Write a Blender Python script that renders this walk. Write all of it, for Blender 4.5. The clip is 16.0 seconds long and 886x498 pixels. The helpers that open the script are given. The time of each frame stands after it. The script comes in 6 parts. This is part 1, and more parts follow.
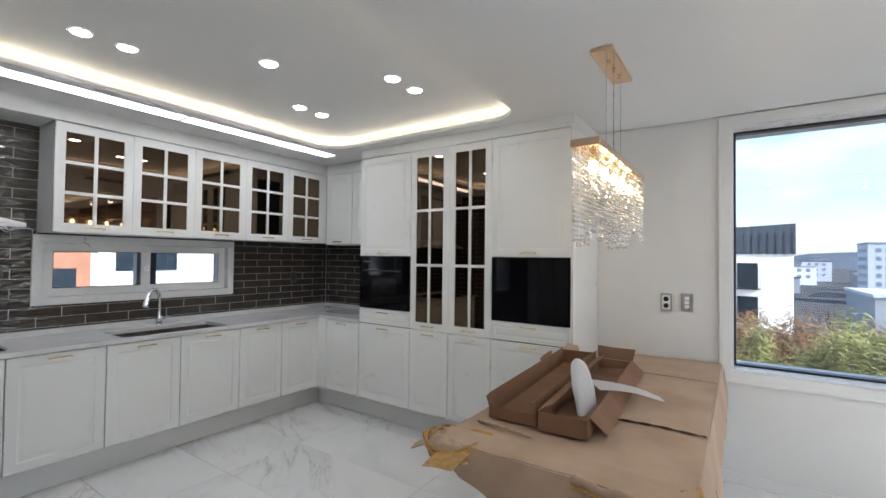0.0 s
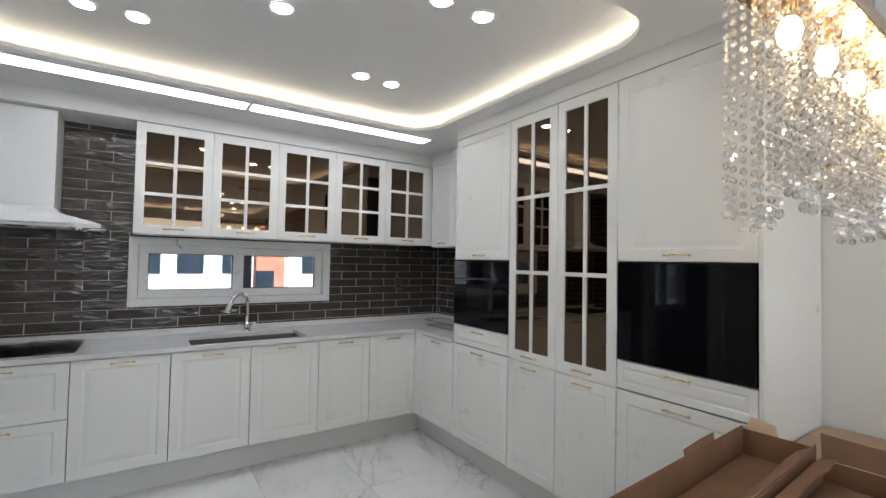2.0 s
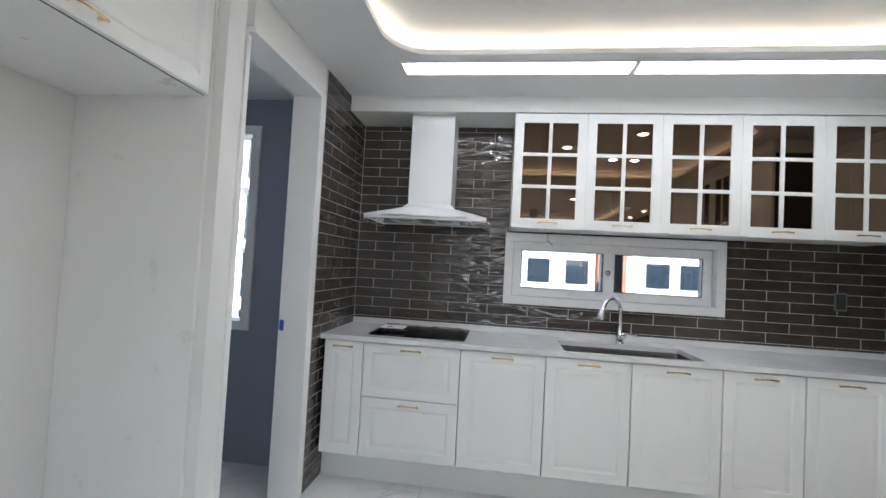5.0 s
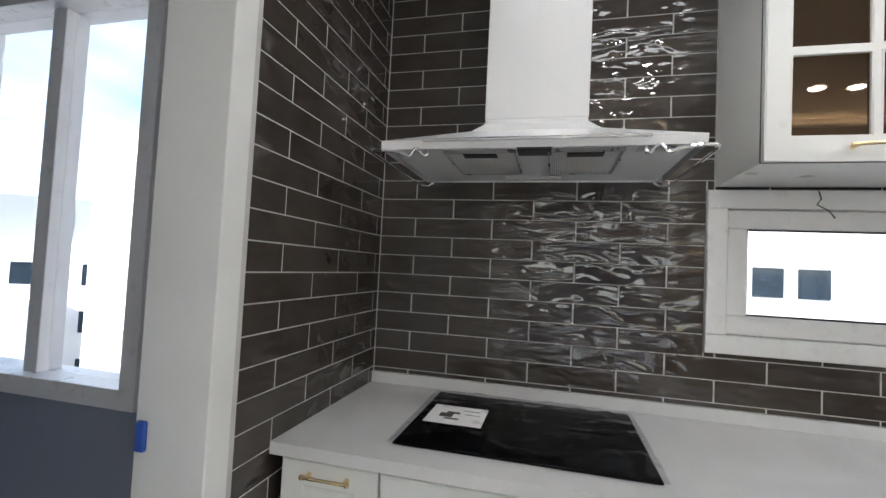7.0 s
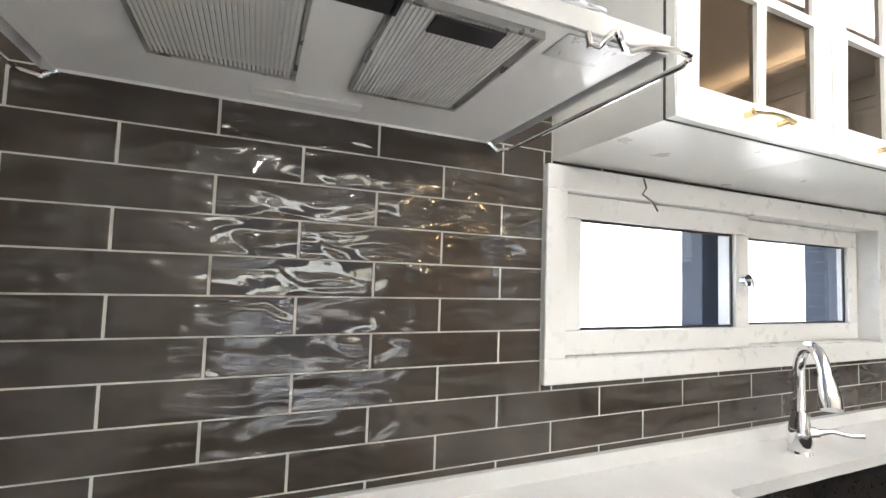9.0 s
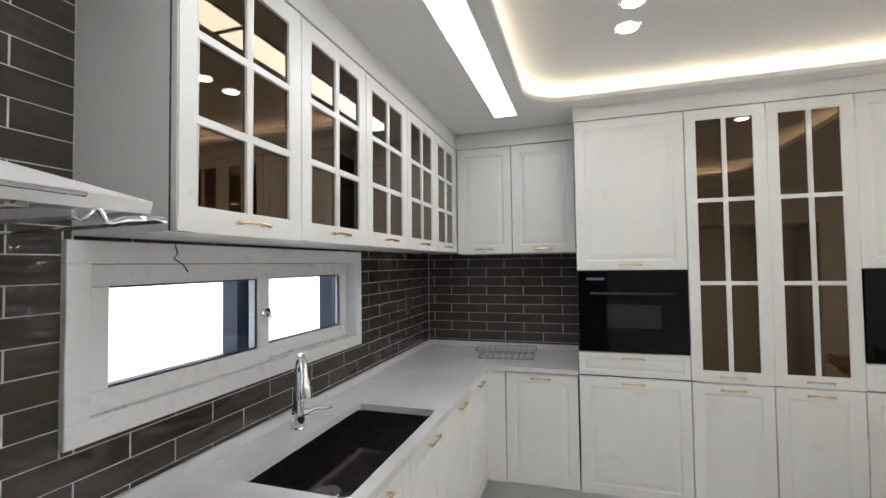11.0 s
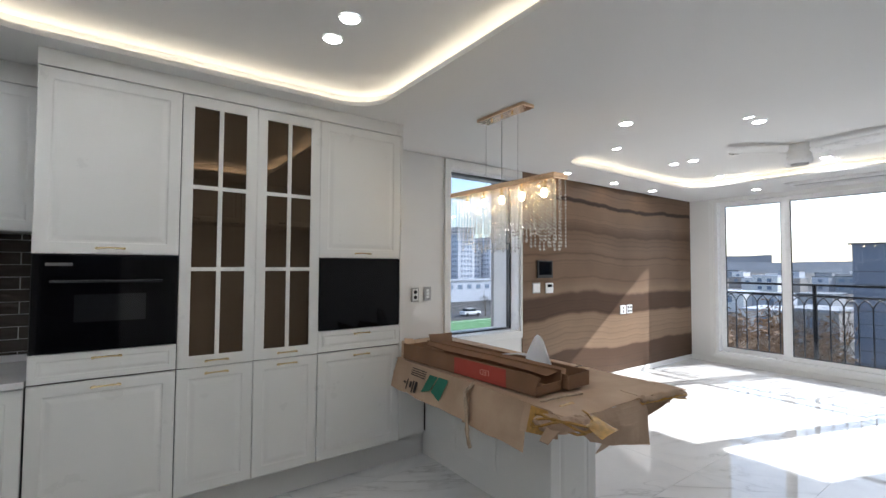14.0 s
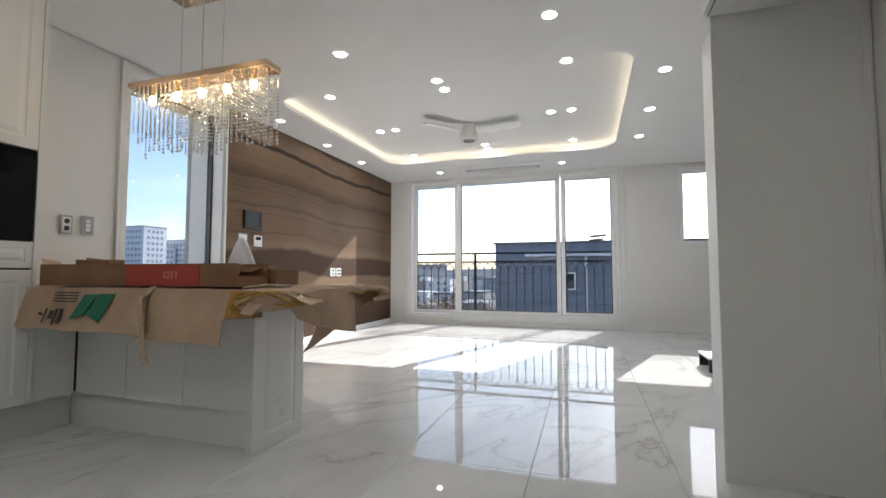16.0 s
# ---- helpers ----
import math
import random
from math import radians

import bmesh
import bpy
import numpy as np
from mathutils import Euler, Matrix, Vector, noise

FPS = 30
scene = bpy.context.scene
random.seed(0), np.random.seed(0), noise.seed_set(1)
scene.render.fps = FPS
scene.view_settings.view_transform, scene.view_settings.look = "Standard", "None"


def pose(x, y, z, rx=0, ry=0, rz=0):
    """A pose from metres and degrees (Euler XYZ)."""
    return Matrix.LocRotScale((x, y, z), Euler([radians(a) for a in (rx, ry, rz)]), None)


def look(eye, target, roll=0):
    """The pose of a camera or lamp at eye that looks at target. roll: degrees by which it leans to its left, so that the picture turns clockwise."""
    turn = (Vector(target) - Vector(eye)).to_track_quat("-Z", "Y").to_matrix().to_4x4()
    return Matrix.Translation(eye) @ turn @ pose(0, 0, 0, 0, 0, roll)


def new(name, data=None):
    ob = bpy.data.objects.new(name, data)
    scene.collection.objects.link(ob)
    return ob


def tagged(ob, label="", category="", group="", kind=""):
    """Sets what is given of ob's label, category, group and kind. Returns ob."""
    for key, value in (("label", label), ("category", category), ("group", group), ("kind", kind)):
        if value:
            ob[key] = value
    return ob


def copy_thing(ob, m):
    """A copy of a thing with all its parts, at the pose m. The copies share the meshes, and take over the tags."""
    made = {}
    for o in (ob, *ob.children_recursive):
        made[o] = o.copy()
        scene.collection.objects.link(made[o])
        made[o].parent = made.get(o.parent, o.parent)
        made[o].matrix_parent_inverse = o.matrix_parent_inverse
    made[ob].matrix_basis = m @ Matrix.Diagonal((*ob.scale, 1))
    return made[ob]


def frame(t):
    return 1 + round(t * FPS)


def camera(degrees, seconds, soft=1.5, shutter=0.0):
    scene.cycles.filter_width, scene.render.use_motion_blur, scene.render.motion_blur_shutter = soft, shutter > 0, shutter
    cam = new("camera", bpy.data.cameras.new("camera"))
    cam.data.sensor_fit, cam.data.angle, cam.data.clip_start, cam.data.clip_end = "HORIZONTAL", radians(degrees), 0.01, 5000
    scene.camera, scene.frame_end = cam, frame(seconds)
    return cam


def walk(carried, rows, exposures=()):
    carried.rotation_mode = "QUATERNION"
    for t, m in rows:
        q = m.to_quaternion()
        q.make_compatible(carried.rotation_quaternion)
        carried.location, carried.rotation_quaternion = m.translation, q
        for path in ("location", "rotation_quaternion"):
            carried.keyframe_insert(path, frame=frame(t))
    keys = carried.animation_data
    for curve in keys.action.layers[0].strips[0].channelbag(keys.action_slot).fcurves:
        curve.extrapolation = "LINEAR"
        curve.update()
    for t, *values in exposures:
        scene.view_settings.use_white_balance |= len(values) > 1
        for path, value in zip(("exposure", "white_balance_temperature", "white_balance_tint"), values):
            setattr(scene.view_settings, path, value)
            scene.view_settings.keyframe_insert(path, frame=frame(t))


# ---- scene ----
cam = camera(90.3, 16.0)
PATH = [
    (0, (0.014, -0.051, 1.48), (-1.108, 1.604, 1.523), 0.7),
    (0.5, (-0.122, 0.163, 1.492), (-1.388, 1.711, 1.534), 0.8),
    (1, (-0.198, 0.395, 1.482), (-1.587, 1.833, 1.53), 0.9),
    (1.5, (-0.223, 0.695, 1.489), (-1.776, 1.954, 1.54), 1.0),
    (2, (-0.229, 0.999, 1.476), (-1.89, 2.112, 1.535), 1.1),
    (2.5, (-0.227, 1.207, 1.462), (-2.021, 2.089, 1.527), 1.4),
    (3, (-0.216, 1.31, 1.464), (-2.17, 1.733, 1.53), 1.9),
    (3.5, (-0.263, 1.261, 1.443), (-2.257, 1.396, 1.509), 2.3),
    (4, (-0.374, 1.158, 1.419), (-2.373, 1.174, 1.49), 2.7),
    (4.5, (-0.563, 1.01, 1.371), (-2.559, 0.927, 1.453), 2.9),
    (5, (-0.9, 0.861, 1.361), (-2.881, 0.598, 1.432), 3.1),
    (7.5, (-2.852, 0.330, 1.314), (-4.788, -0.163, 1.398), 2.8),
    (8, (-3.066, 0.251, 1.298), (-5.055, 0.086, 1.421), 2.8),
    (8.5, (-3.235, 0.242, 1.305), (-5.209, 0.533, 1.441), 2.3),
    (9, (-3.256, 0.281, 1.35), (-5.094, 1.061, 1.47), 1.9),
    (9.5, (-3.204, 0.231, 1.397), (-4.726, 1.521, 1.54), 1.1),
    (12, (-2.73, 0.132, 1.592), (-2.855, 2.155, 1.643), -0.3),
    (12.5, (-2.671, 0.103, 1.573), (-2.518, 2.123, 1.624), -0),
    (13, (-2.605, 0.077, 1.57), (-2.171, 2.056, 1.611), 0.3),
    (13.5, (-2.549, 0.09, 1.513), (-1.802, 1.973, 1.573), 0.4),
    (14, (-2.582, 0.13, 1.45), (-1.397, 1.773, 1.525), 0.3),
    (14.5, (-2.623, 0.163, 1.264), (-1.099, 1.497, 1.359), -0),
    (15, (-2.574, 0.173, 1.082), (-0.88, 1.284, 1.18), -0.1),
    (15.5, (-2.483, 0.197, 0.917), (-0.649, 1.052, 1.023), -0),
    (16, (-2.465, 0.208, 0.853), (-0.54, 0.832, 0.966), 0),
]
EXPOSURES = ((0.0, 2.42, 5900, 10), (1.0, 2.5, 6050, 10), (2.5, 2.48, 5800, 10), (3.5, 2.65, 5620, 10), (4.0, 2.68, 5780, 10), (4.5, 2.72, 5760, 10), (5.0, 2.8, 5800, 10), (7.3, 2.8, 6250, 10), (7.6, 3.1, 6400, 10), (8.0, 4.05, 6550, 10), (8.4, 4.5, 6550, 10), (8.7, 4.45, 6550, 10), (9.0, 3.9, 6450, 10), (9.5, 3.3, 6300, 10), (11.8, 2.6, 6100, 10), (13.0, 2.55, 5900, 10), (13.5, 2.45, 5900, 10), (14.5, 2.0, 6050, 10), (16.0, 1.98, 6250, 10))
walk(cam, [(t, look(eye, target, roll)) for t, eye, target, roll in PATH], EXPOSURES)

# ---- world, sun and exposure ----
SUN = Vector((-1.0, 0.345, -0.66)).normalized()
world = bpy.data.worlds.new("sky")
scene.world = world
world.use_nodes = True
wn = world.node_tree.nodes
sky = wn.new("ShaderNodeTexSky")
sky.sky_type = "NISHITA"
sky.sun_disc = False
sky.sun_elevation = math.asin(-SUN.z)
sky.sun_rotation = math.atan2(-SUN.x, -SUN.y)
sky.air_density, sky.dust_density, sky.ozone_density = 1.0, 1.2, 1.5
wl = world.node_tree.links
where = wn.new("ShaderNodeTexCoord")
flat = wn.new("ShaderNodeMapping")
flat.inputs["Scale"].default_value = (1.0, 1.0, 3.2)
wl.new(where.outputs["Generated"], flat.inputs[0])
puffs = wn.new("ShaderNodeTexNoise")
puffs.inputs["Scale"].default_value, puffs.inputs["Detail"].default_value, puffs.inputs["Roughness"].default_value = 2.6, 6.0, 0.55
wl.new(flat.outputs[0], puffs.inputs["Vector"])
cover = wn.new("ShaderNodeMapRange")
cover.inputs["From Min"].default_value, cover.inputs["From Max"].default_value = 0.42, 0.72
cover.inputs["To Min"].default_value, cover.inputs["To Max"].default_value = 0.04, 0.75
wl.new(puffs.outputs[0], cover.inputs["Value"])
pale = wn.new("ShaderNodeHueSaturation")
pale.inputs["Saturation"].default_value, pale.inputs["Value"].default_value = 0.12, 1.35
wl.new(sky.outputs[0], pale.inputs["Color"])
clouds = wn.new("ShaderNodeMix")
clouds.data_type = "RGBA"
wl.new(cover.outputs[0], clouds.inputs[0])
wl.new(sky.outputs[0], clouds.inputs[6])
wl.new(pale.outputs[0], clouds.inputs[7])
wl.new(clouds.outputs[2], wn["Background"].inputs[0])
wn["Background"].inputs[1].default_value = 0.092
sun = new("sun", bpy.data.lights.new("sun", "SUN"))
sun.data.energy, sun.data.angle, sun.data.color = 2.2, radians(0.55), (1.0, 0.95, 0.88)
sun.matrix_world = look((30, -10, 25), Vector((30, -10, 25)) + SUN)

# ---- materials ----
def mat(name):
    m = bpy.data.materials.new(name)
    m.use_nodes = True
    nt = m.node_tree
    return m, nt, nt.nodes["Principled BSDF"]


def node(nt, kind, **values):
    n = nt.nodes.new(kind)
    for key, v in values.items():
        n.inputs[key].default_value = v
    return n


def ramp(nt, src, stops):
    r = nt.nodes.new("ShaderNodeValToRGB")
    while len(r.color_ramp.elements) < len(stops):
        r.color_ramp.elements.new(0.5)
    for e, (p, c) in zip(r.color_ramp.elements, stops):
        e.position, e.color = p, (*c, 1)
    nt.links.new(src, r.inputs[0])
    return r


def coords(nt, scale=(1, 1, 1), rot=(0, 0, 0), loose=False):
    """World-size coordinates; loose shifts them from object to object."""
    g = nt.nodes.new("ShaderNodeNewGeometry")
    out = g.outputs["Position"]
    if loose:
        i = nt.nodes.new("ShaderNodeObjectInfo")
        mul = nt.nodes.new("ShaderNodeVectorMath")
        mul.operation = "SCALE"
        mul.inputs[0].default_value = (37.0, 53.0, 29.0)
        nt.links.new(i.outputs["Random"], mul.inputs["Scale"])
        add = nt.nodes.new("ShaderNodeVectorMath")
        nt.links.new(out, add.inputs[0])
        nt.links.new(mul.outputs[0], add.inputs[1])
        out = add.outputs[0]
    mp = nt.nodes.new("ShaderNodeMapping")
    mp.inputs["Scale"].default_value = scale
    mp.inputs["Rotation"].default_value = rot
    nt.links.new(out, mp.inputs[0])
    return mp.outputs[0]


def noise_tex(nt, vec, scale, detail=4.0, rough=0.55, distort=0.0):
    n = node(nt, "ShaderNodeTexNoise", Scale=scale, Detail=detail, Roughness=rough, Distortion=distort)
    nt.links.new(vec, n.inputs["Vector"])
    return n.outputs[0]


def bump(nt, b, height, strength, dist=0.01):
    n = node(nt, "ShaderNodeBump", Strength=strength, Distance=dist)
    nt.links.new(height, n.inputs["Height"])
    nt.links.new(n.outputs[0], b.inputs["Normal"])
    return n


def simple(name, color, rough=0.5, metal=0.0, vary=0.06, scale=6.0, grain=0.0, gscale=300.0, coat=0.0):
    """Plain finish with soft blotches, uneven gloss and a fine grain."""
    m, nt, b = mat(name)
    v = coords(nt)
    f = noise_tex(nt, v, scale, 5.0)
    lo = tuple(max(0.0, c * (1 - vary)) for c in color)
    hi = tuple(min(1.0, c * (1 + vary)) for c in color)
    r = ramp(nt, f, [(0.3, lo), (0.7, hi)])
    nt.links.new(r.outputs[0], b.inputs["Base Color"])
    rr = ramp(nt, noise_tex(nt, v, scale * 4, 4.0), [(0.3, (rough * 0.85,) * 3), (0.7, (min(1, rough * 1.15),) * 3)])
    nt.links.new(rr.outputs[0], b.inputs["Roughness"])
    b.inputs["Metallic"].default_value = metal
    b.inputs["Coat Weight"].default_value = coat
    if grain:
        bump(nt, b, noise_tex(nt, v, gscale, 3.0), grain, 0.002)
    return m


def glow(name, color, strength):
    m, nt, b = mat(name)
    b.inputs["Base Color"].default_value = (0.9, 0.9, 0.9, 1)
    b.inputs["Emission Color"].default_value = (*color, 1)
    b.inputs["Emission Strength"].default_value = strength
    return m


def clear_glass(name, tint=(1, 1, 1), rough=0.0, gloss=0.025):
    m, nt, b = mat(name)
    out = nt.nodes["Material Output"]
    tr = nt.nodes.new("ShaderNodeBsdfTransparent")
    tr.inputs[0].default_value = (*tint, 1)
    gl = nt.nodes.new("ShaderNodeBsdfGlossy")
    gl.inputs["Roughness"].default_value = rough
    lw = node(nt, "ShaderNodeLayerWeight", Blend=0.5)
    pw = nt.nodes.new("ShaderNodeMath")
    pw.operation = "POWER"
    pw.inputs[1].default_value = 4.0
    nt.links.new(lw.outputs["Facing"], pw.inputs[0])
    fr = nt.nodes.new("ShaderNodeMath")
    fr.operation = "MULTIPLY_ADD"
    fr.inputs[1].default_value, fr.inputs[2].default_value = 0.55, gloss
    nt.links.new(pw.outputs[0], fr.inputs[0])
    mx = nt.nodes.new("ShaderNodeMixShader")
    nt.links.new(fr.outputs[0], mx.inputs[0])
    nt.links.new(tr.outputs[0], mx.inputs[1])
    nt.links.new(gl.outputs[0], mx.inputs[2])
    nt.links.new(mx.outputs[0], out.inputs[0])
    return m


M = {}
M["cab"] = simple("cabinet_paint", (0.80, 0.80, 0.775), 0.32, vary=0.02, scale=2.0, grain=0.03, gscale=500)
# carcass painted near black so the door gaps read as shaded lines
M["carcass"] = simple("carcass_gap_shade", (0.05, 0.05, 0.048), 0.6, vary=0.05)
M["wall"] = simple("wall_paper", (0.80, 0.79, 0.77), 0.6, vary=0.02, scale=1.5, grain=0.15, gscale=260)
M["ceil"] = simple("ceiling_paper", (0.80, 0.80, 0.79), 0.5, vary=0.015, scale=1.0, grain=0.08, gscale=220)
M["trim"] = simple("white_trim", (0.82, 0.82, 0.80), 0.35, vary=0.02)
M["upvc"] = simple("window_plastic", (0.83, 0.83, 0.83), 0.3, vary=0.02)
M["gold"] = simple("brushed_gold", (0.83, 0.66, 0.38), 0.22, metal=1.0, vary=0.05, scale=30)
M["rose"] = simple("rose_gold", (0.86, 0.62, 0.42), 0.18, metal=1.0, vary=0.04, scale=20)
M["chrome"] = simple("chrome", (0.82, 0.82, 0.83), 0.06, metal=1.0, vary=0.02)
M["steel"] = simple("sink_steel", (0.15, 0.14, 0.135), 0.3, metal=1.0, vary=0.08, scale=25)
M["black"] = simple("black_glass", (0.003, 0.003, 0.004), 0.04, vary=0.2)
M["black"].node_tree.nodes["Principled BSDF"].inputs["IOR"].default_value = 1.28
M["dark"] = simple("dark_rubber", (0.015, 0.015, 0.017), 0.4, vary=0.2)
# dark blue-grey here is the bluish shade of the window's outer reveal
M["bluegrey"] = simple("shaded_outer_reveal", (0.06, 0.08, 0.12), 0.5, vary=0.05)
# blue-grey shade of the dim utility room, put into its white walls' colour
M["laundry"] = simple("utility_wall_shade", (0.30, 0.33, 0.40), 0.6, vary=0.03, scale=1.5)
M["grout"] = simple("grout", (0.58, 0.565, 0.54), 0.85, vary=0.08, scale=20, grain=0.2)
M["led"] = glow("warm_strip", (1.0, 0.82, 0.58), 1.25)
M["panel"] = glow("lamp_panel", (1.0, 0.99, 0.97), 1.25)
M["down"] = glow("downlight_lens", (1.0, 0.97, 0.92), 16.0)
M["bulb"] = glow("lamp_bulb", (1.0, 0.72, 0.38), 9.0)
M["iron"] = simple("painted_iron", (0.012, 0.014, 0.02), 0.4, vary=0.2)
M["glass"] = clear_glass("tinted_window_glass", (0.77, 0.785, 0.80))
M["cardin"] = simple("cardboard_inside", (0.20, 0.11, 0.06), 0.85, vary=0.15, scale=9, grain=0.2)
M["carton"] = simple("carton_board", (0.235, 0.125, 0.066), 0.8, vary=0.12, scale=7, grain=0.2, gscale=120)
M["green"] = simple("green_print", (0.02, 0.16, 0.10), 0.7)
M["red"] = simple("red_print", (0.40, 0.06, 0.04), 0.7)
M["ink"] = simple("black_print", (0.05, 0.04, 0.035), 0.8)
M["tissue"] = simple("white_foam_sheet", (0.85, 0.85, 0.86), 0.7, vary=0.03, scale=12, grain=0.3, gscale=80)
M["switchmat"] = simple("switch_grey", (0.42, 0.42, 0.42), 0.3, metal=0.6)
M["white"] = simple("white_plastic", (0.85, 0.85, 0.85), 0.3, vary=0.01)
M["filter"] = simple("filter_mesh", (0.80, 0.80, 0.79), 0.4, metal=0.1, vary=0.03, scale=20, grain=0.05, gscale=900)
M["blue"] = simple("blue_tape", (0.03, 0.10, 0.45), 0.5)


def bronze():
    m, nt, b = mat("bronze_mirror_glass")
    v = coords(nt)
    b.inputs["Base Color"].default_value = (0.135, 0.098, 0.068, 1)
    b.inputs["Metallic"].default_value = 1.0
    r = ramp(nt, noise_tex(nt, v, 3.0), [(0.3, (0.015,) * 3), (0.7, (0.03,) * 3)])
    nt.links.new(r.outputs[0], b.inputs["Roughness"])
    bump(nt, b, noise_tex(nt, v, 2.5, 1.0), 0.02, 0.02)
    return m


def marble_floor():
    m, nt, b = mat("polished_marble_tile")
    v = coords(nt, (1, 1, 1), (0, 0, 0.62), loose=True)

    def veins(scale, stretch, width, distort, gate_scale, lo, hi):
        """Thin lines where a warped noise crosses its middle, kept in patches."""
        mp = nt.nodes.new("ShaderNodeMapping")
        mp.inputs["Scale"].default_value = stretch
        nt.links.new(v, mp.inputs[0])
        n = noise_tex(nt, mp.outputs[0], scale, 8.0, 0.56, distort)
        line = ramp(nt, n, [(0.5 - width * 5, (0, 0, 0)), (0.5 - width, (0.30,) * 3), (0.5, (1, 1, 1)), (0.5 + width * 0.7, (0.22,) * 3), (0.5 + width * 6, (0, 0, 0))])
        gate = ramp(nt, noise_tex(nt, v, gate_scale, 3.0), [(lo, (0, 0, 0)), (hi, (1, 1, 1))])
        mul = nt.nodes.new("ShaderNodeMath")
        mul.operation = "MULTIPLY"
        nt.links.new(line.outputs[0], mul.inputs[0])
        nt.links.new(gate.outputs[0], mul.inputs[1])
        return mul.outputs[0]

    cloud = ramp(nt, noise_tex(nt, v, 1.3, 5.0, 0.6, 0.8), [(0.32, (0.70, 0.71, 0.715)), (0.52, (0.79, 0.79, 0.785)), (0.7, (0.82, 0.82, 0.815))])
    colour = cloud.outputs[0]
    for vein, tone in ((veins(0.75, (0.55, 1.5, 1.0), 0.008, 1.3, 0.8, 0.42, 0.64), (0.44, 0.435, 0.43, 1)), (veins(2.1, (0.5, 1.6, 1.0), 0.010, 0.9, 1.1, 0.52, 0.72), (0.62, 0.62, 0.62, 1))):
        mix = nt.nodes.new("ShaderNodeMix")
        mix.data_type = "RGBA"
        nt.links.new(vein, mix.inputs[0])
        nt.links.new(colour, mix.inputs[6])
        mix.inputs[7].default_value = tone
        colour = mix.outputs[2]
    nt.links.new(colour, b.inputs["Base Color"])
    rr = ramp(nt, noise_tex(nt, v, 3.0), [(0.3, (0.018,) * 3), (0.7, (0.04,) * 3)])
    nt.links.new(rr.outputs[0], b.inputs["Roughness"])
    b.inputs["IOR"].default_value = 1.55
    bump(nt, b, noise_tex(nt, v, 1.6, 1.0), 0.02, 0.02)
    return m


def wavy_tile():
    m, nt, b = mat("glazed_charcoal_tile")
    v = coords(nt, loose=True)
    r = ramp(nt, noise_tex(nt, v, 7.0, 5.0), [(0.3, (0.045, 0.036, 0.030)), (0.7, (0.070, 0.058, 0.049))])
    nt.links.new(r.outputs[0], b.inputs["Base Color"])
    rr = ramp(nt, noise_tex(nt, v, 12.0), [(0.3, (0.02,) * 3), (0.7, (0.05,) * 3)])
    nt.links.new(rr.outputs[0], b.inputs["Roughness"])
    b.inputs["IOR"].default_value = 1.55
    st = nt.nodes.new("ShaderNodeMapping")
    st.inputs["Scale"].default_value = (0.7, 0.7, 1.7)
    nt.links.new(v, st.inputs[0])
    bump(nt, b, noise_tex(nt, st.outputs[0], 11.0, 1.0, 0.4, 0.6), 0.55, 0.015)
    return m


def quartz():
    m, nt, b = mat("pale_quartz_worktop")
    v = coords(nt)
    r = ramp(nt, noise_tex(nt, v, 2.2, 6.0, 0.6, 0.8), [(0.3, (0.62, 0.62, 0.62)), (0.7, (0.74, 0.735, 0.73))])
    nt.links.new(r.outputs[0], b.inputs["Base Color"])
    b.inputs["Roughness"].default_value = 0.22
    bump(nt, b, noise_tex(nt, v, 400.0), 0.02, 0.002)
    return m


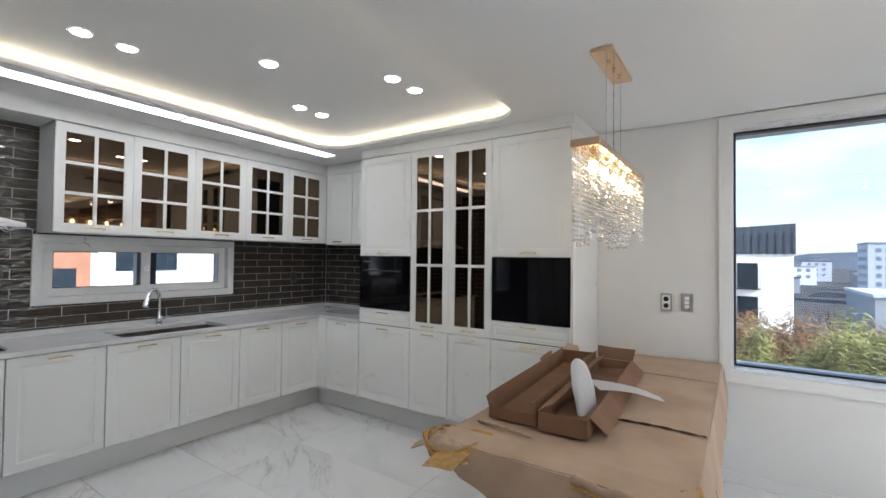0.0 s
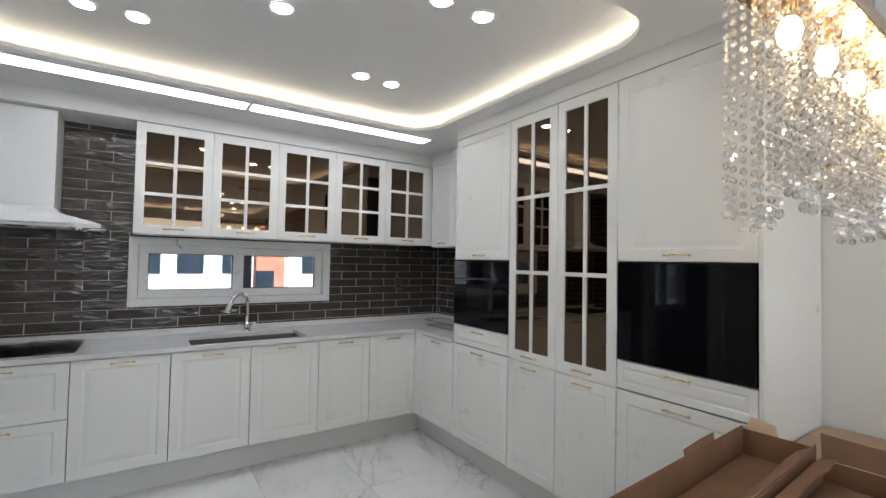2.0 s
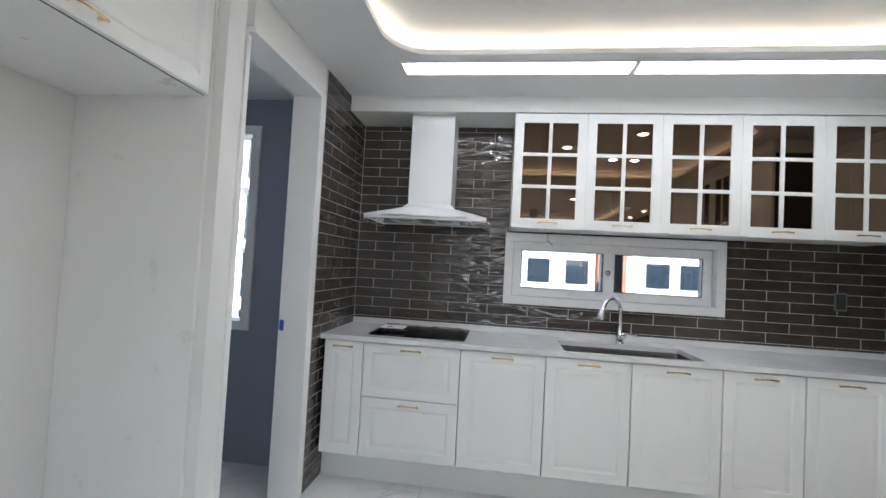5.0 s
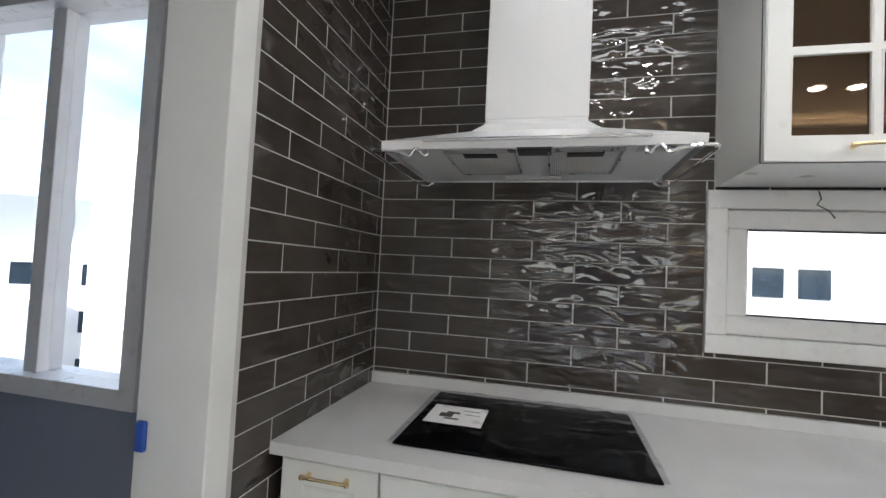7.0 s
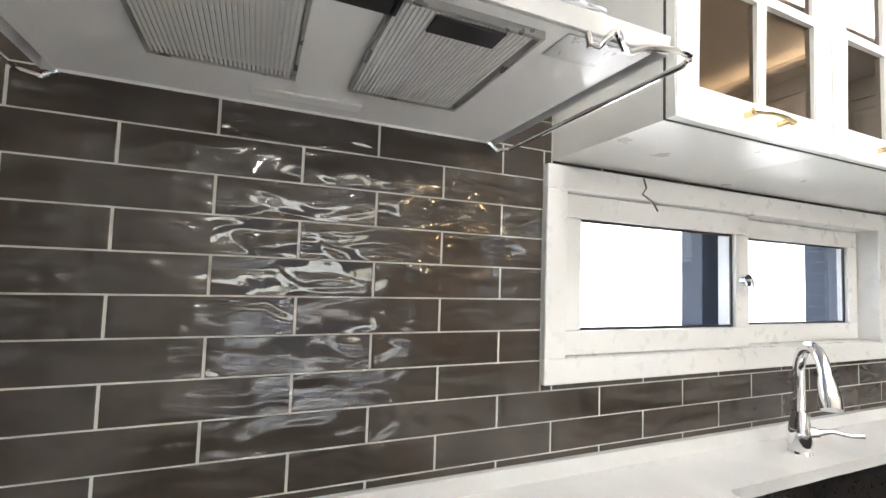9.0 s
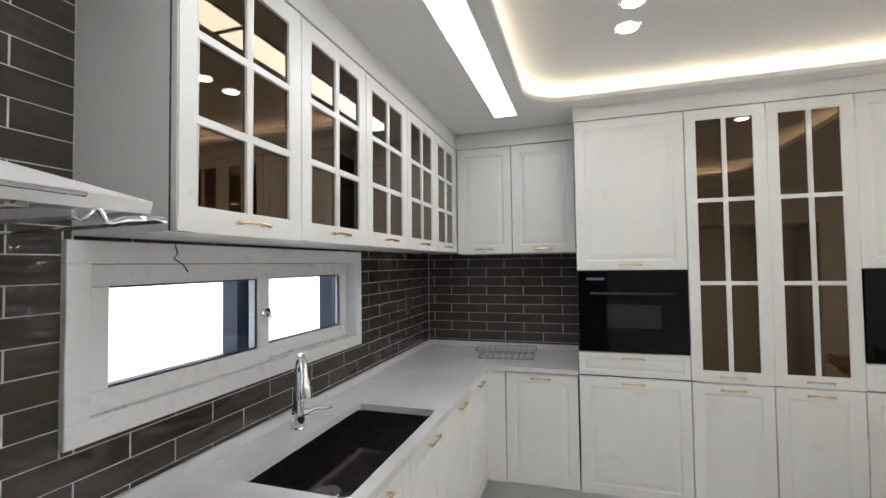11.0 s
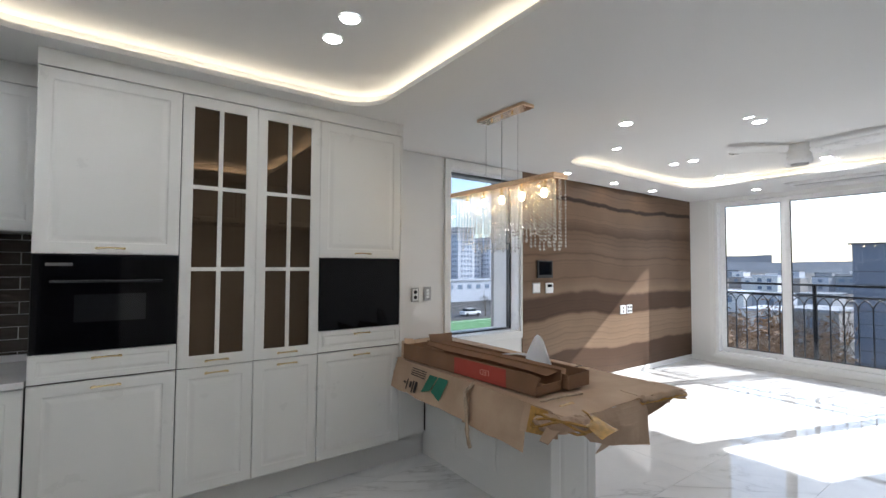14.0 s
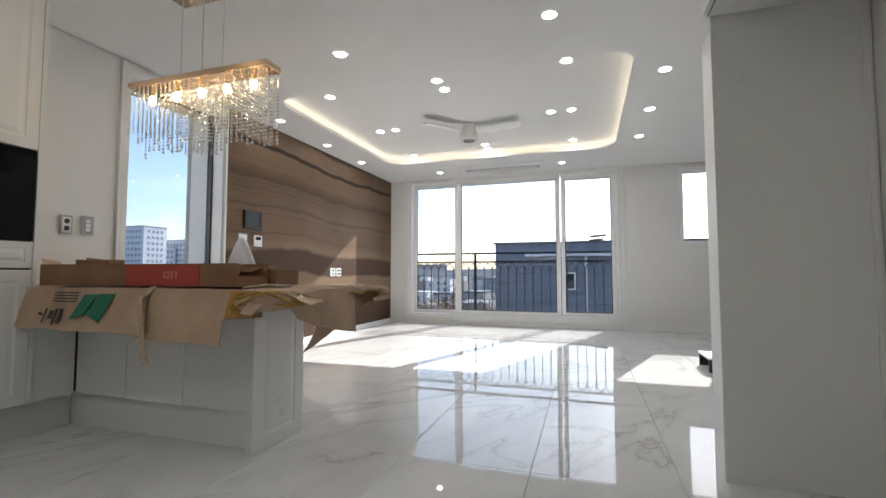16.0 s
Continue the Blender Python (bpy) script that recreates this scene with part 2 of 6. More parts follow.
def sandstone():
    m, nt, b = mat("layered_sandstone_slab")
    v = coords(nt)
    wide = coords(nt, (0.55, 1.0, 0.35))
    bend = noise_tex(nt, wide, 0.75, 2.0, 0.45)
    ripple = noise_tex(nt, coords(nt, (1.0, 1.0, 0.6)), 3.4, 5.0, 0.55)
    g = nt.nodes.new("ShaderNodeSeparateXYZ")
    nt.links.new(v, g.inputs[0])
    h1 = nt.nodes.new("ShaderNodeMath")
    h1.operation = "MULTIPLY_ADD"
    h1.inputs[1].default_value = 0.38
    nt.links.new(bend, h1.inputs[0])
    nt.links.new(g.outputs["Z"], h1.inputs[2])
    h2 = nt.nodes.new("ShaderNodeMath")
    h2.operation = "MULTIPLY_ADD"
    h2.inputs[1].default_value = 0.08
    nt.links.new(ripple, h2.inputs[0])
    nt.links.new(h1.outputs[0], h2.inputs[2])
    sc = nt.nodes.new("ShaderNodeMapRange")
    sc.inputs["From Min"].default_value, sc.inputs["From Max"].default_value = 0.50, 3.0
    nt.links.new(h2.outputs[0], sc.inputs["Value"])
    tan, pale, mid, deep, line = (0.165, 0.103, 0.063), (0.23, 0.155, 0.100), (0.13, 0.078, 0.046), (0.078, 0.043, 0.024), (0.032, 0.016, 0.010)
    base = ramp(nt, sc.outputs[0], [(0.0, deep), (0.055, deep), (0.065, pale), (0.22, pale), (0.235, deep), (0.325, deep), (0.345, pale), (0.40, tan), (0.515, tan), (0.52, mid), (0.545, tan), (0.635, mid), (0.64, deep), (0.70, tan), (0.775, tan), (0.78, line), (0.795, line), (0.80, tan), (0.875, tan), (0.885, deep), (0.97, mid)])
    c = nt.nodes.new("ShaderNodeCombineXYZ")
    nt.links.new(h2.outputs[0], c.inputs["Z"])
    fine = noise_tex(nt, c.outputs[0], 34.0, 6.0, 0.7)
    streak = ramp(nt, fine, [(0.36, (0.45, 0.42, 0.39)), (0.46, (0.95, 0.95, 0.95)), (0.55, (1, 1, 1)), (0.68, (1.25, 1.22, 1.2))])
    mix = nt.nodes.new("ShaderNodeMix")
    mix.data_type, mix.blend_type = "RGBA", "MULTIPLY"
    mix.inputs[0].default_value = 0.75
    nt.links.new(base.outputs[0], mix.inputs[6])
    nt.links.new(streak.outputs[0], mix.inputs[7])
    spot = ramp(nt, noise_tex(nt, v, 1.3, 4.0), [(0.3, (0.82, 0.82, 0.82)), (0.7, (1.1, 1.1, 1.1))])
    mix2 = nt.nodes.new("ShaderNodeMix")
    mix2.data_type, mix2.blend_type = "RGBA", "MULTIPLY"
    mix2.inputs[0].default_value = 0.8
    nt.links.new(mix.outputs[2], mix2.inputs[6])
    nt.links.new(spot.outputs[0], mix2.inputs[7])
    nt.links.new(mix2.outputs[2], b.inputs["Base Color"])
    b.inputs["Roughness"].default_value = 0.5
    b.inputs["IOR"].default_value = 1.28
    bump(nt, b, noise_tex(nt, v, 130.0, 3.0), 0.05, 0.003)
    return m


def cardboard():
    m, nt, b = mat("brown_cardboard")
    v = coords(nt)
    big = ramp(nt, noise_tex(nt, v, 3.5, 6.0), [(0.3, (0.40, 0.275, 0.185)), (0.7, (0.53, 0.385, 0.265))])
    nt.links.new(big.outputs[0], b.inputs["Base Color"])
    b.inputs["Roughness"].default_value = 0.8
    st = nt.nodes.new("ShaderNodeMapping")
    st.inputs["Scale"].default_value = (1.0, 12.0, 12.0)
    nt.links.new(v, st.inputs[0])
    bump(nt, b, noise_tex(nt, st.outputs[0], 12.0, 4.0), 0.18, 0.004)
    return m


M["bronze"], M["marble"], M["tile"], M["quartz"], M["stone"], M["card"] = bronze(), marble_floor(), wavy_tile(), quartz(), sandstone(), cardboard()


# ---- mesh helpers ----
def box(bm, x0, x1, y0, y1, z0, z1, bevel=0.0, seg=1):
    m = Matrix.LocRotScale(((x0 + x1) / 2, (y0 + y1) / 2, (z0 + z1) / 2), None, (abs(x1 - x0), abs(y1 - y0), abs(z1 - z0)))
    got = bmesh.ops.create_cube(bm, size=1, matrix=m)
    if bevel:
        edges = list({e for v in got["verts"] for e in v.link_edges})
        bmesh.ops.bevel(bm, geom=edges, offset=bevel, segments=seg, affect="EDGES", profile=0.7)
    return bm


def boxes(*dims, bevel=0.0, seg=1):
    bm = bmesh.new()
    for d in dims:
        box(bm, *d, bevel=bevel, seg=seg)
    return bm


def cyl(bm, p, r, depth, axis="Z", r2=None, seg=24):
    turn = {"Z": Matrix(), "X": Matrix.Rotation(radians(90), 4, "Y"), "Y": Matrix.Rotation(radians(-90), 4, "X")}[axis]
    bmesh.ops.create_cone(bm, cap_ends=True, segments=seg, radius1=r, radius2=r if r2 is None else r2, depth=depth, matrix=Matrix.Translation(p) @ turn)
    return bm


def tube(bm, pts, r, seg=8, closed=False, radii=None):
    """A round bar along points."""
    pts = [Vector(p) for p in pts]
    rings, n = [], len(pts)
    up = None
    for i, p in enumerate(pts):
        a = pts[(i - 1) % n] if (closed or i) else p
        c = pts[(i + 1) % n] if (closed or i < n - 1) else p
        d = (c - a).normalized()
        if up is None:
            up = d.orthogonal().normalized()
        up = (up - d * up.dot(d)).normalized()
        side = d.cross(up)
        rr = radii[i] if radii else r
        rings.append([bm.verts.new(p + rr * (math.cos(k) * up + math.sin(k) * side)) for k in [2 * math.pi * s / seg for s in range(seg)]])
    for i in range(n if closed else n - 1):
        a, c = rings[i], rings[(i + 1) % n]
        for s in range(seg):
            bm.faces.new((a[s], a[(s + 1) % seg], c[(s + 1) % seg], c[s]))
    if not closed:
        bm.faces.new(rings[0][::-1])
        bm.faces.new(rings[-1])
    return bm


def mesh_of(name, bm, material, smooth=False):
    bmesh.ops.recalc_face_normals(bm, faces=bm.faces)
    me = bpy.data.meshes.new(name)
    bm.to_mesh(me)
    bm.free()
    for mm in material if isinstance(material, (list, tuple)) else [material]:
        me.materials.append(mm)
    if smooth:
        me.shade_smooth()
        me.set_sharp_from_angle(angle=radians(40))
    return me


def part(name, bm, material, parent=None, label="", smooth=False):
    ob = new(name, mesh_of(name, bm, material, smooth))
    ob.parent = parent
    if label:
        ob["label"] = label
    return ob


def thing(name, label, category, m=None, group="", kind=""):
    ob = new(name)
    ob.empty_display_size = 0.05
    if m is not None:
        ob.matrix_world = m
    return tagged(ob, label, category, group, kind)


def struct(name, bm, material, label="", category="", smooth=False):
    return tagged(part(name, bm, material, None, "", smooth), label, category, "", "structure")


# ---- plan ----
WX, WY = -4.10, 3.53          # tiled sink wall, cabinet wall
LY = -0.207                   # left tiled wall
TX, TY = -3.50, 2.927         # base fronts, tall fronts
UX, UY = -3.77, 3.233         # upper fronts
CZ, TRAY = 2.485, 0.10        # ceiling, depth of its trays
EX = 4.735                    # balcony wall
SY = -2.60                    # far side of the living room

# ---- large structure ----
floor = struct("floor", boxes((-4.4, 4.955, -3.0, 4.0, -0.25, -0.006)), M["grout"], "pale grout bed under polished marble floor tiles", "floor")
struct("wall_sink", boxes((WX - 0.20, WX - 0.0012, -0.47, 3.95, 0, 1.111), (WX - 0.20, WX - 0.0012, -0.47, 3.95, 1.617, 2.75), (WX - 0.20, WX - 0.0012, -0.47, 0.889, 1.111, 1.617), (WX - 0.20, WX - 0.0012, 2.364, 3.95, 1.111, 1.617)), M["grout"], "kitchen wall with pale grout behind dark tiles", "wall")
wall_sink = bpy.data.objects["wall_sink"]
wall_cab = struct("wall_cabinet", boxes((WX - 0.0012, -0.045, WY + 0.008, 3.95, 0, 2.75), (0.905, 4.955, WY + 0.008, 3.95, 0, 2.75), (-0.045, 0.905, WY + 0.008, 3.95, 0, 0.745), (-0.045, 0.905, WY + 0.008, 3.95, 2.405, 2.75)), M["wall"], "white papered wall behind the kitchen cabinets", "wall")
OPX0, OPX1, OPB, OPT = -3.28, -2.615, -0.375, 2.29      # doorway sides, back and head
struct("wall_utility", boxes((WX - 0.0012, -3.347, OPB + 0.005, LY - 0.0012, 0, 2.75)), M["grout"], "pale grout bed behind the dark side wall tiles", "wall")
wall_left = bpy.data.objects["wall_utility"]
struct("wall_doorway", boxes((-3.346, OPX1 + 0.03, OPB + 0.005, LY - 0.003, OPT + 0.03, 2.75), (OPX1 + 0.03, -2.472, OPB + 0.005, -0.245, 0, 2.75)), M["wall"], "white wall over the doorway to the utility room", "wall")
struct("wall_niche", boxes((-2.48, 1.05, -0.98, -0.88, 0, 2.75)), M["wall"], "white wall behind the refrigerator niche", "wall")
struct("wall_return", boxes((-0.322, 1.04, -0.878, -0.61, 0, 2.75)), M["wall"], "white wall end beside the refrigerator niche", "wall")
struct("wall_side", boxes((1.05, 4.955, SY - 0.2, SY, 0, 2.75), (0.95, 1.05, SY - 0.2, -0.985, 0, 2.75)), M["wall"], "plain white side wall of the living room", "wall")
B0, B1, BZ0, BZ1 = -0.285, 3.165, 0.13, 2.47      # balcony door opening
S0, S1, SZ0, SZ1 = -1.95, -1.10, 1.265, 2.42     # side window opening
struct("wall_balcony", boxes((EX, EX + 0.20, B1, WY + 0.005, 0, 2.75), (EX, EX + 0.20, B0, B1, 0, BZ0), (EX, EX + 0.20, B0, B1, BZ1, 2.75), (EX, EX + 0.20, S1, B0, 0, 2.75), (EX, EX + 0.20, S0, S1, 0, SZ0), (EX, EX + 0.20, S0, S1, SZ1, 2.75), (EX, EX + 0.20, SY, S0, 0, 2.75)), M["wall"], "white wall round the balcony doors", "wall")
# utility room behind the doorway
struct("wall_laundry", boxes((-3.78, -3.63, -2.6, -1.75, 0, 2.75), (-3.78, -3.63, -0.76, OPB + 0.003, 0, 2.75), (-3.78, -3.63, -1.75, -0.76, 0, 0.86), (-3.78, -3.63, -1.75, -0.76, 2.22, 2.75), (-3.78, -2.37, -2.75, -2.602, 0, 2.75), (-2.46, -2.37, -2.6, -0.985, 0, 2.75)), M["laundry"], "white utility room wall, coloured blue-grey for its shade", "wall")
struct("floor_laundry", boxes((-3.63, -2.46, -2.6, OPB, -0.006, 0.0)), M["marble"], "pale marble tiled floor of the utility room", "floor")
struct("ceiling_laundry", boxes((-3.78, -2.37, -2.75, OPB, 2.40, 2.5)), M["ceil"], "white ceiling of the utility room", "ceiling")


def ring_points(x0, x1, y0, y1, r, seg=10):
    out = []
    for cx, cy, a0 in ((x1 - r, y1 - r, 0), (x0 + r, y1 - r, 90), (x0 + r, y0 + r, 180), (x1 - r, y0 + r, 270)):
        for k in range(seg + 1):
            a = radians(a0 + 90 * k / seg)
            out.append((cx + r * math.cos(a), cy + r * math.sin(a)))
    return out


def grow(rect, d):
    x0, x1, y0, y1, r = rect
    return x0 - d, x1 + d, y0 - d, y1 + d, r + d


TRAYS = [((-3.20, -1.26, 0.22, 2.80, 0.24), (-4.1, -0.2, -0.88, 3.53)), ((0.90, 3.58, -0.17, 2.98, 0.26), (-0.2, 4.73, -2.6, 3.53))]


def ceiling():
    bm = bmesh.new()

    def loop(pts, z):
        return [bm.verts.new((x, y, z)) for x, y in pts]

    def bridge(a, c):
        n = len(a)
        for i in range(n):
            bm.faces.new((a[i], a[(i + 1) % n], c[(i + 1) % n], c[i]))

    for rect, (x0, x1, y0, y1) in TRAYS:
        inner = loop(ring_points(*rect), CZ)
        outer = loop([(x0, y0), (x1, y0), (x1, y1), (x0, y1)], CZ)
        edges = []
        for ring in (inner, outer):
            edges += [bm.edges.new((ring[i], ring[(i + 1) % len(ring)])) for i in range(len(ring))]
        bmesh.ops.triangle_fill(bm, edges=edges, use_beauty=True)
        lip = loop(ring_points(*rect), CZ + 0.028)
        ledge = loop(ring_points(*grow(rect, 0.10)), CZ + 0.028)
        top = loop(ring_points(*grow(rect, 0.10)), CZ + TRAY)
        bridge(inner, lip)
        bridge(lip, ledge)
        bridge(ledge, top)
        bm.faces.new(top)
    box(bm, -4.4, 5.2, -3.0, 4.0, 2.752, 2.85)
    return bm


struct("ceiling", ceiling(), M["ceil"], "white papered ceiling with two rounded light trays", "ceiling")
for rect, _ in TRAYS:
    bm = bmesh.new()
    tube(bm, [(x, y, CZ + 0.038) for x, y in ring_points(*grow(rect, 0.075))], 0.008, 6, closed=True)
    tagged(part("cove_light", bm, M["led"]), "warm glowing light strip hidden behind the ceiling tray lip", "light strip", "cove lights")


# ---- cabinet doors and handles ----
def panel_door(w, h, t=0.02, inset=0.055):
    """Raised-panel front: x to the right, z up, face towards -y at y = 0."""
    bm = bmesh.new()

    def ring(d, y):
        return [bm.verts.new(p) for p in ((d, y, d), (w - d, y, d), (w - d, y, h - d), (d, y, h - d))]

    g = min(1.0, min(w, h) / 0.24)
    rings = [ring(0, t), ring(0, 0.003), ring(0.003, 0)]
    if min(w, h) > 0.12:
        rings += [ring(inset * g, 0), ring((inset + 0.006) * g, 0.0035), ring((inset + 0.014) * g, 0.0042), ring((inset + 0.034) * g, 0.0012), ring((inset + 0.040) * g, 0.0008)]
    for a, c in zip(rings, rings[1:]):
        for i in range(4):
            bm.faces.new((a[i], a[(i + 1) % 4], c[(i + 1) % 4], c[i]))
    bm.faces.new(rings[-1])
    bm.faces.new(rings[0][::-1])
    return bm


def glazed_door(w, h, rows, t=0.02, stile=0.056, rail=0.060, bar=0.022):
    """Frame with glazing bars; rows are the heights at which the cross bars lie, as shares of the opening."""
    oh = h - 2 * rail
    xs = [0, stile, w / 2 - bar / 2, w / 2 + bar / 2, w - stile, w]
    zs = [0, rail]
    for s in rows:
        zs += [rail + s * oh - bar / 2, rail + s * oh + bar / 2]
    zs += [h - rail, h]
    bm = bmesh.new()
    f = [[bm.verts.new((x, 0, z)) for z in zs] for x in xs]
    k = [[bm.verts.new((x, t, z)) for z in zs] for x in xs]
    nx, nz = len(xs) - 1, len(zs) - 1

    def solid(i, j):
        return 0 <= i < nx and 0 <= j < nz and not (i % 2 == 1 and j % 2 == 1)

    for i in range(nx):
        for j in range(nz):
            if not solid(i, j):
                continue
            bm.faces.new((f[i][j], f[i + 1][j], f[i + 1][j + 1], f[i][j + 1]))
            bm.faces.new((k[i][j], k[i][j + 1], k[i + 1][j + 1], k[i + 1][j]))
            for di, dj, p, q in ((-1, 0, (i, j), (i, j + 1)), (1, 0, (i + 1, j), (i + 1, j + 1)), (0, -1, (i, j), (i + 1, j)), (0, 1, (i, j + 1), (i + 1, j + 1))):
                if not solid(i + di, j + dj):
                    bm.faces.new((f[p[0]][p[1]], f[q[0]][q[1]], k[q[0]][q[1]], k[p[0]][p[1]]))
    bm.normal_update()
    edges = [e for e in bm.edges if len(e.link_faces) == 2 and abs(e.link_faces[0].normal.dot(e.link_faces[1].normal)) < 0.5 and all(v.co.y < 1e-6 for v in e.verts)]
    bmesh.ops.bevel(bm, geom=edges, offset=0.003, segments=2, affect="EDGES")
    return bm


def handle_mesh():
    """Bow handle with turned feet, along x, standing off towards -y."""
    bm = bmesh.new()
    pts, rad = [], []
    for k in range(13):
        s = k / 12 * 2 - 1
        pts.append((0.056 * s, -0.020 - 0.006 * (1 - s * s), 0.003 * (1 - s * s)))
        rad.append(0.0040 + 0.0016 * abs(s) ** 6 + (0.001 if abs(abs(s) - 0.5) < 0.06 else 0))
    tube(bm, pts, 0.004, 8, radii=rad)
    for s in (-1, 1):
        cyl(bm, (0.048 * s, -0.010, 0), 0.0048, 0.020, "Y", 0.0062, 10)
        bmesh.ops.create_uvsphere(bm, u_segments=8, v_segments=6, radius=0.0068, matrix=Matrix.Translation((0.056 * s, -0.020, 0)))
    return mesh_of("handle", bm, M["gold"], True)


HANDLE = handle_mesh()


def put_handle(door, x, z):
    h = new("handle", HANDLE)
    h.parent = door
    h.location = (x, 0, z)
    h["label"] = "slim brass bow handle"
    return h


GAP = 0.0023


def front(cab, x0, x1, z0, z1, handle="top", glass=None):
    w, h = x1 - x0 - 2 * GAP, z1 - z0 - 2 * GAP
    if glass:
        d = part("door", glazed_door(w, h, glass), M["cab"], cab, "white frame door with bronze glass panes")
        ow, oh = w - 0.112, h - 0.12
        zs = [0.0, *glass, 1.0]
        for c in range(2):
            for a, b in zip(zs, zs[1:]):
                px = 0.056 + c * ow / 2
                bm = boxes((px, px + ow / 2, 0.009, 0.012, 0.06 + a * oh, 0.06 + b * oh))
                part("pane", bm, M["bronze"], d, "bronze mirrored glass pane")
    else:
        d = part("drawer_front" if h < 0.34 and w > h else "door", panel_door(w, h), M["cab"], cab)
    d.location = (x0 + GAP, 0, z0 + GAP)
    if handle == "top":
        put_handle(d, w / 2, h - 0.030)
    elif handle == "bottom":
        put_handle(d, w / 2, 0.030)
    return d


def cabinet(name, label, m, w, depth, z0, z1, fronts, group, inner=False):
    """A unit with its own carcass; fronts face -y at y = 0, the carcass lies behind."""
    cab = thing(name, label, "cabinet", m, group)
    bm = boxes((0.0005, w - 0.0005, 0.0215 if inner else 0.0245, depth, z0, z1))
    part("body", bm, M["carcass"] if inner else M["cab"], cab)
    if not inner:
        # added dark layer standing in for shade between white doors
        part("gap_backing", boxes((0.001, w - 0.001, 0.0205, 0.0243, z0 + 0.001, z1 - 0.001)), M["carcass"], cab, "added dark backing for the shade in the door gaps")
    for f in fronts:
        front(cab, *f[:4], **(f[4] if len(f) > 4 else {}))
    return cab


def sink_side(y):
    return pose(TX, y, 0, 0, 0, 90)


ZB, ZT = 0.188, 0.870
BASE = [(-0.182, 0.066), (0.066, 0.653), (0.653, 1.143), (1.143, 1.615), (1.615, 2.090), (2.090, 2.501), (2.501, 2.915)]
for i, (a, b) in enumerate(BASE):
    w = b - a
    if i == 1:
        fr = [(0, w, 0.545, ZT), (0, w, ZB, 0.545)]
        cabinet("drawer_cabinet", "white base unit with two panelled drawers under the hob", sink_side(a), w, 0.55, ZB, ZT, fr, "base cabinets", True)
    elif i in (3, 4):
        cab = thing("base_cabinet", "white panelled base unit under the steel sink", "cabinet", sink_side(a), "base cabinets")
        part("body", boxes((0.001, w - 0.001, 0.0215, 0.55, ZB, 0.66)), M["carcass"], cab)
        front(cab, 0, w, ZB, ZT)
    else:
        lab = "narrow white panelled base unit beside the tiled wall" if i == 0 else "white panelled base unit with a brass handle"
        cabinet("base_cabinet", lab, sink_side(a), w, 0.55, ZB, ZT, [(0, w, ZB, ZT)], "base cabinets", True)
# corner unit on the cabinet wall, with its fillers
cabinet("base_cabinet", "white panelled base unit in the kitchen corner", pose(-3.385, TY, 0), 0.438, 0.55, ZB, ZT, [(0, 0.438, ZB, ZT)], "base cabinets", True)
struct("filler_corner", boxes((TX - 0.020, TX, 2.917, 3.0, ZB, ZT), (TX + 0.0, -3.387, TY + 0.001, TY + 0.02, ZB, ZT)), M["cab"], "white corner filler strips between base cabinets", "filler")
struct("plinth", boxes((TX - 0.14, TX - 0.12, LY + 0.002, TY + 0.12, 0, ZB - 0.004), (TX - 0.118, -0.68, TY + 0.10, TY + 0.12, 0, ZB - 0.004), bevel=0.001), M["cab"], "white plinth below the base cabinets", "plinth")

UP = [(0.911, 1.370), (1.370, 1.824), (1.824, 2.282), (2.282, 2.742), (2.742, 3.195)]
UZ0, UZ1 = 1.628, 2.374
for a, b in UP:
    cabinet("wall_cabinet", "white wall unit with bronze glass six-pane door", pose(UX, a, 0, 0, 0, 90), b - a, WX * -1 + UX - 0.002, UZ0, UZ1, [(0, b - a, UZ0, UZ1, {"handle": "bottom", "glass": [0.333, 0.667]})], "glazed wall cabinets")
for a, b in ((-3.766, -3.372), (-3.372, -2.946)):
    cabinet("wall_cabinet", "white panelled wall unit in the corner", pose(a, UY, 0), b - a, WY - UY - 0.002, 1.612, UZ1, [(0, b - a, 1.612, UZ1, {"handle": "bottom"})], "corner wall cabinets")
struct("filler_upper", boxes((UX - 0.02, UX - 0.001, 3.197, UY - 0.002, UZ0, UZ1)), M["cab"], "white filler strip between wall cabinets", "filler")

TZ = 2.398
TALL = [(-2.942, -2.343, "oven"), (-2.343, -1.950, "glass"), (-1.950, -1.560, "glass"), (-1.560, -0.951, "niche")]
for a, b, kind in TALL:
    w, m = b - a, pose(a, TY, 0)
    if kind == "glass":
        fr = [(0, w, ZB, 0.874), (0, w, 0.878, TZ, {"handle": "bottom", "glass": [0.345, 0.675]})]
        cabinet("tall_cabinet", "tall white unit with bronze glass pane door", m, w, WY - TY - 0.002, ZB, TZ, fr, "tall cabinets", True)
    else:
        cab = thing("tall_cabinet", "tall white unit with a built-in black oven" if kind == "oven" else "tall white unit with a black glass appliance front", "cabinet", m, "tall cabinets")
        d = WY - TY - 0.002
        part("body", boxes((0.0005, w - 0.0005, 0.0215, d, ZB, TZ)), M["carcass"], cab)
        front(cab, 0, w, ZB, 0.874)
        front(cab, 0, w, 0.878, 1.018)
        front(cab, 0, w, 1.494, TZ, "bottom")
struct("end_panel_tall", boxes((-0.951, -0.932, TY + 0.0, WY, 0.0 + ZB, TZ), bevel=0.001), M["cab"], "white end panel of the tall cabinets", "panel")
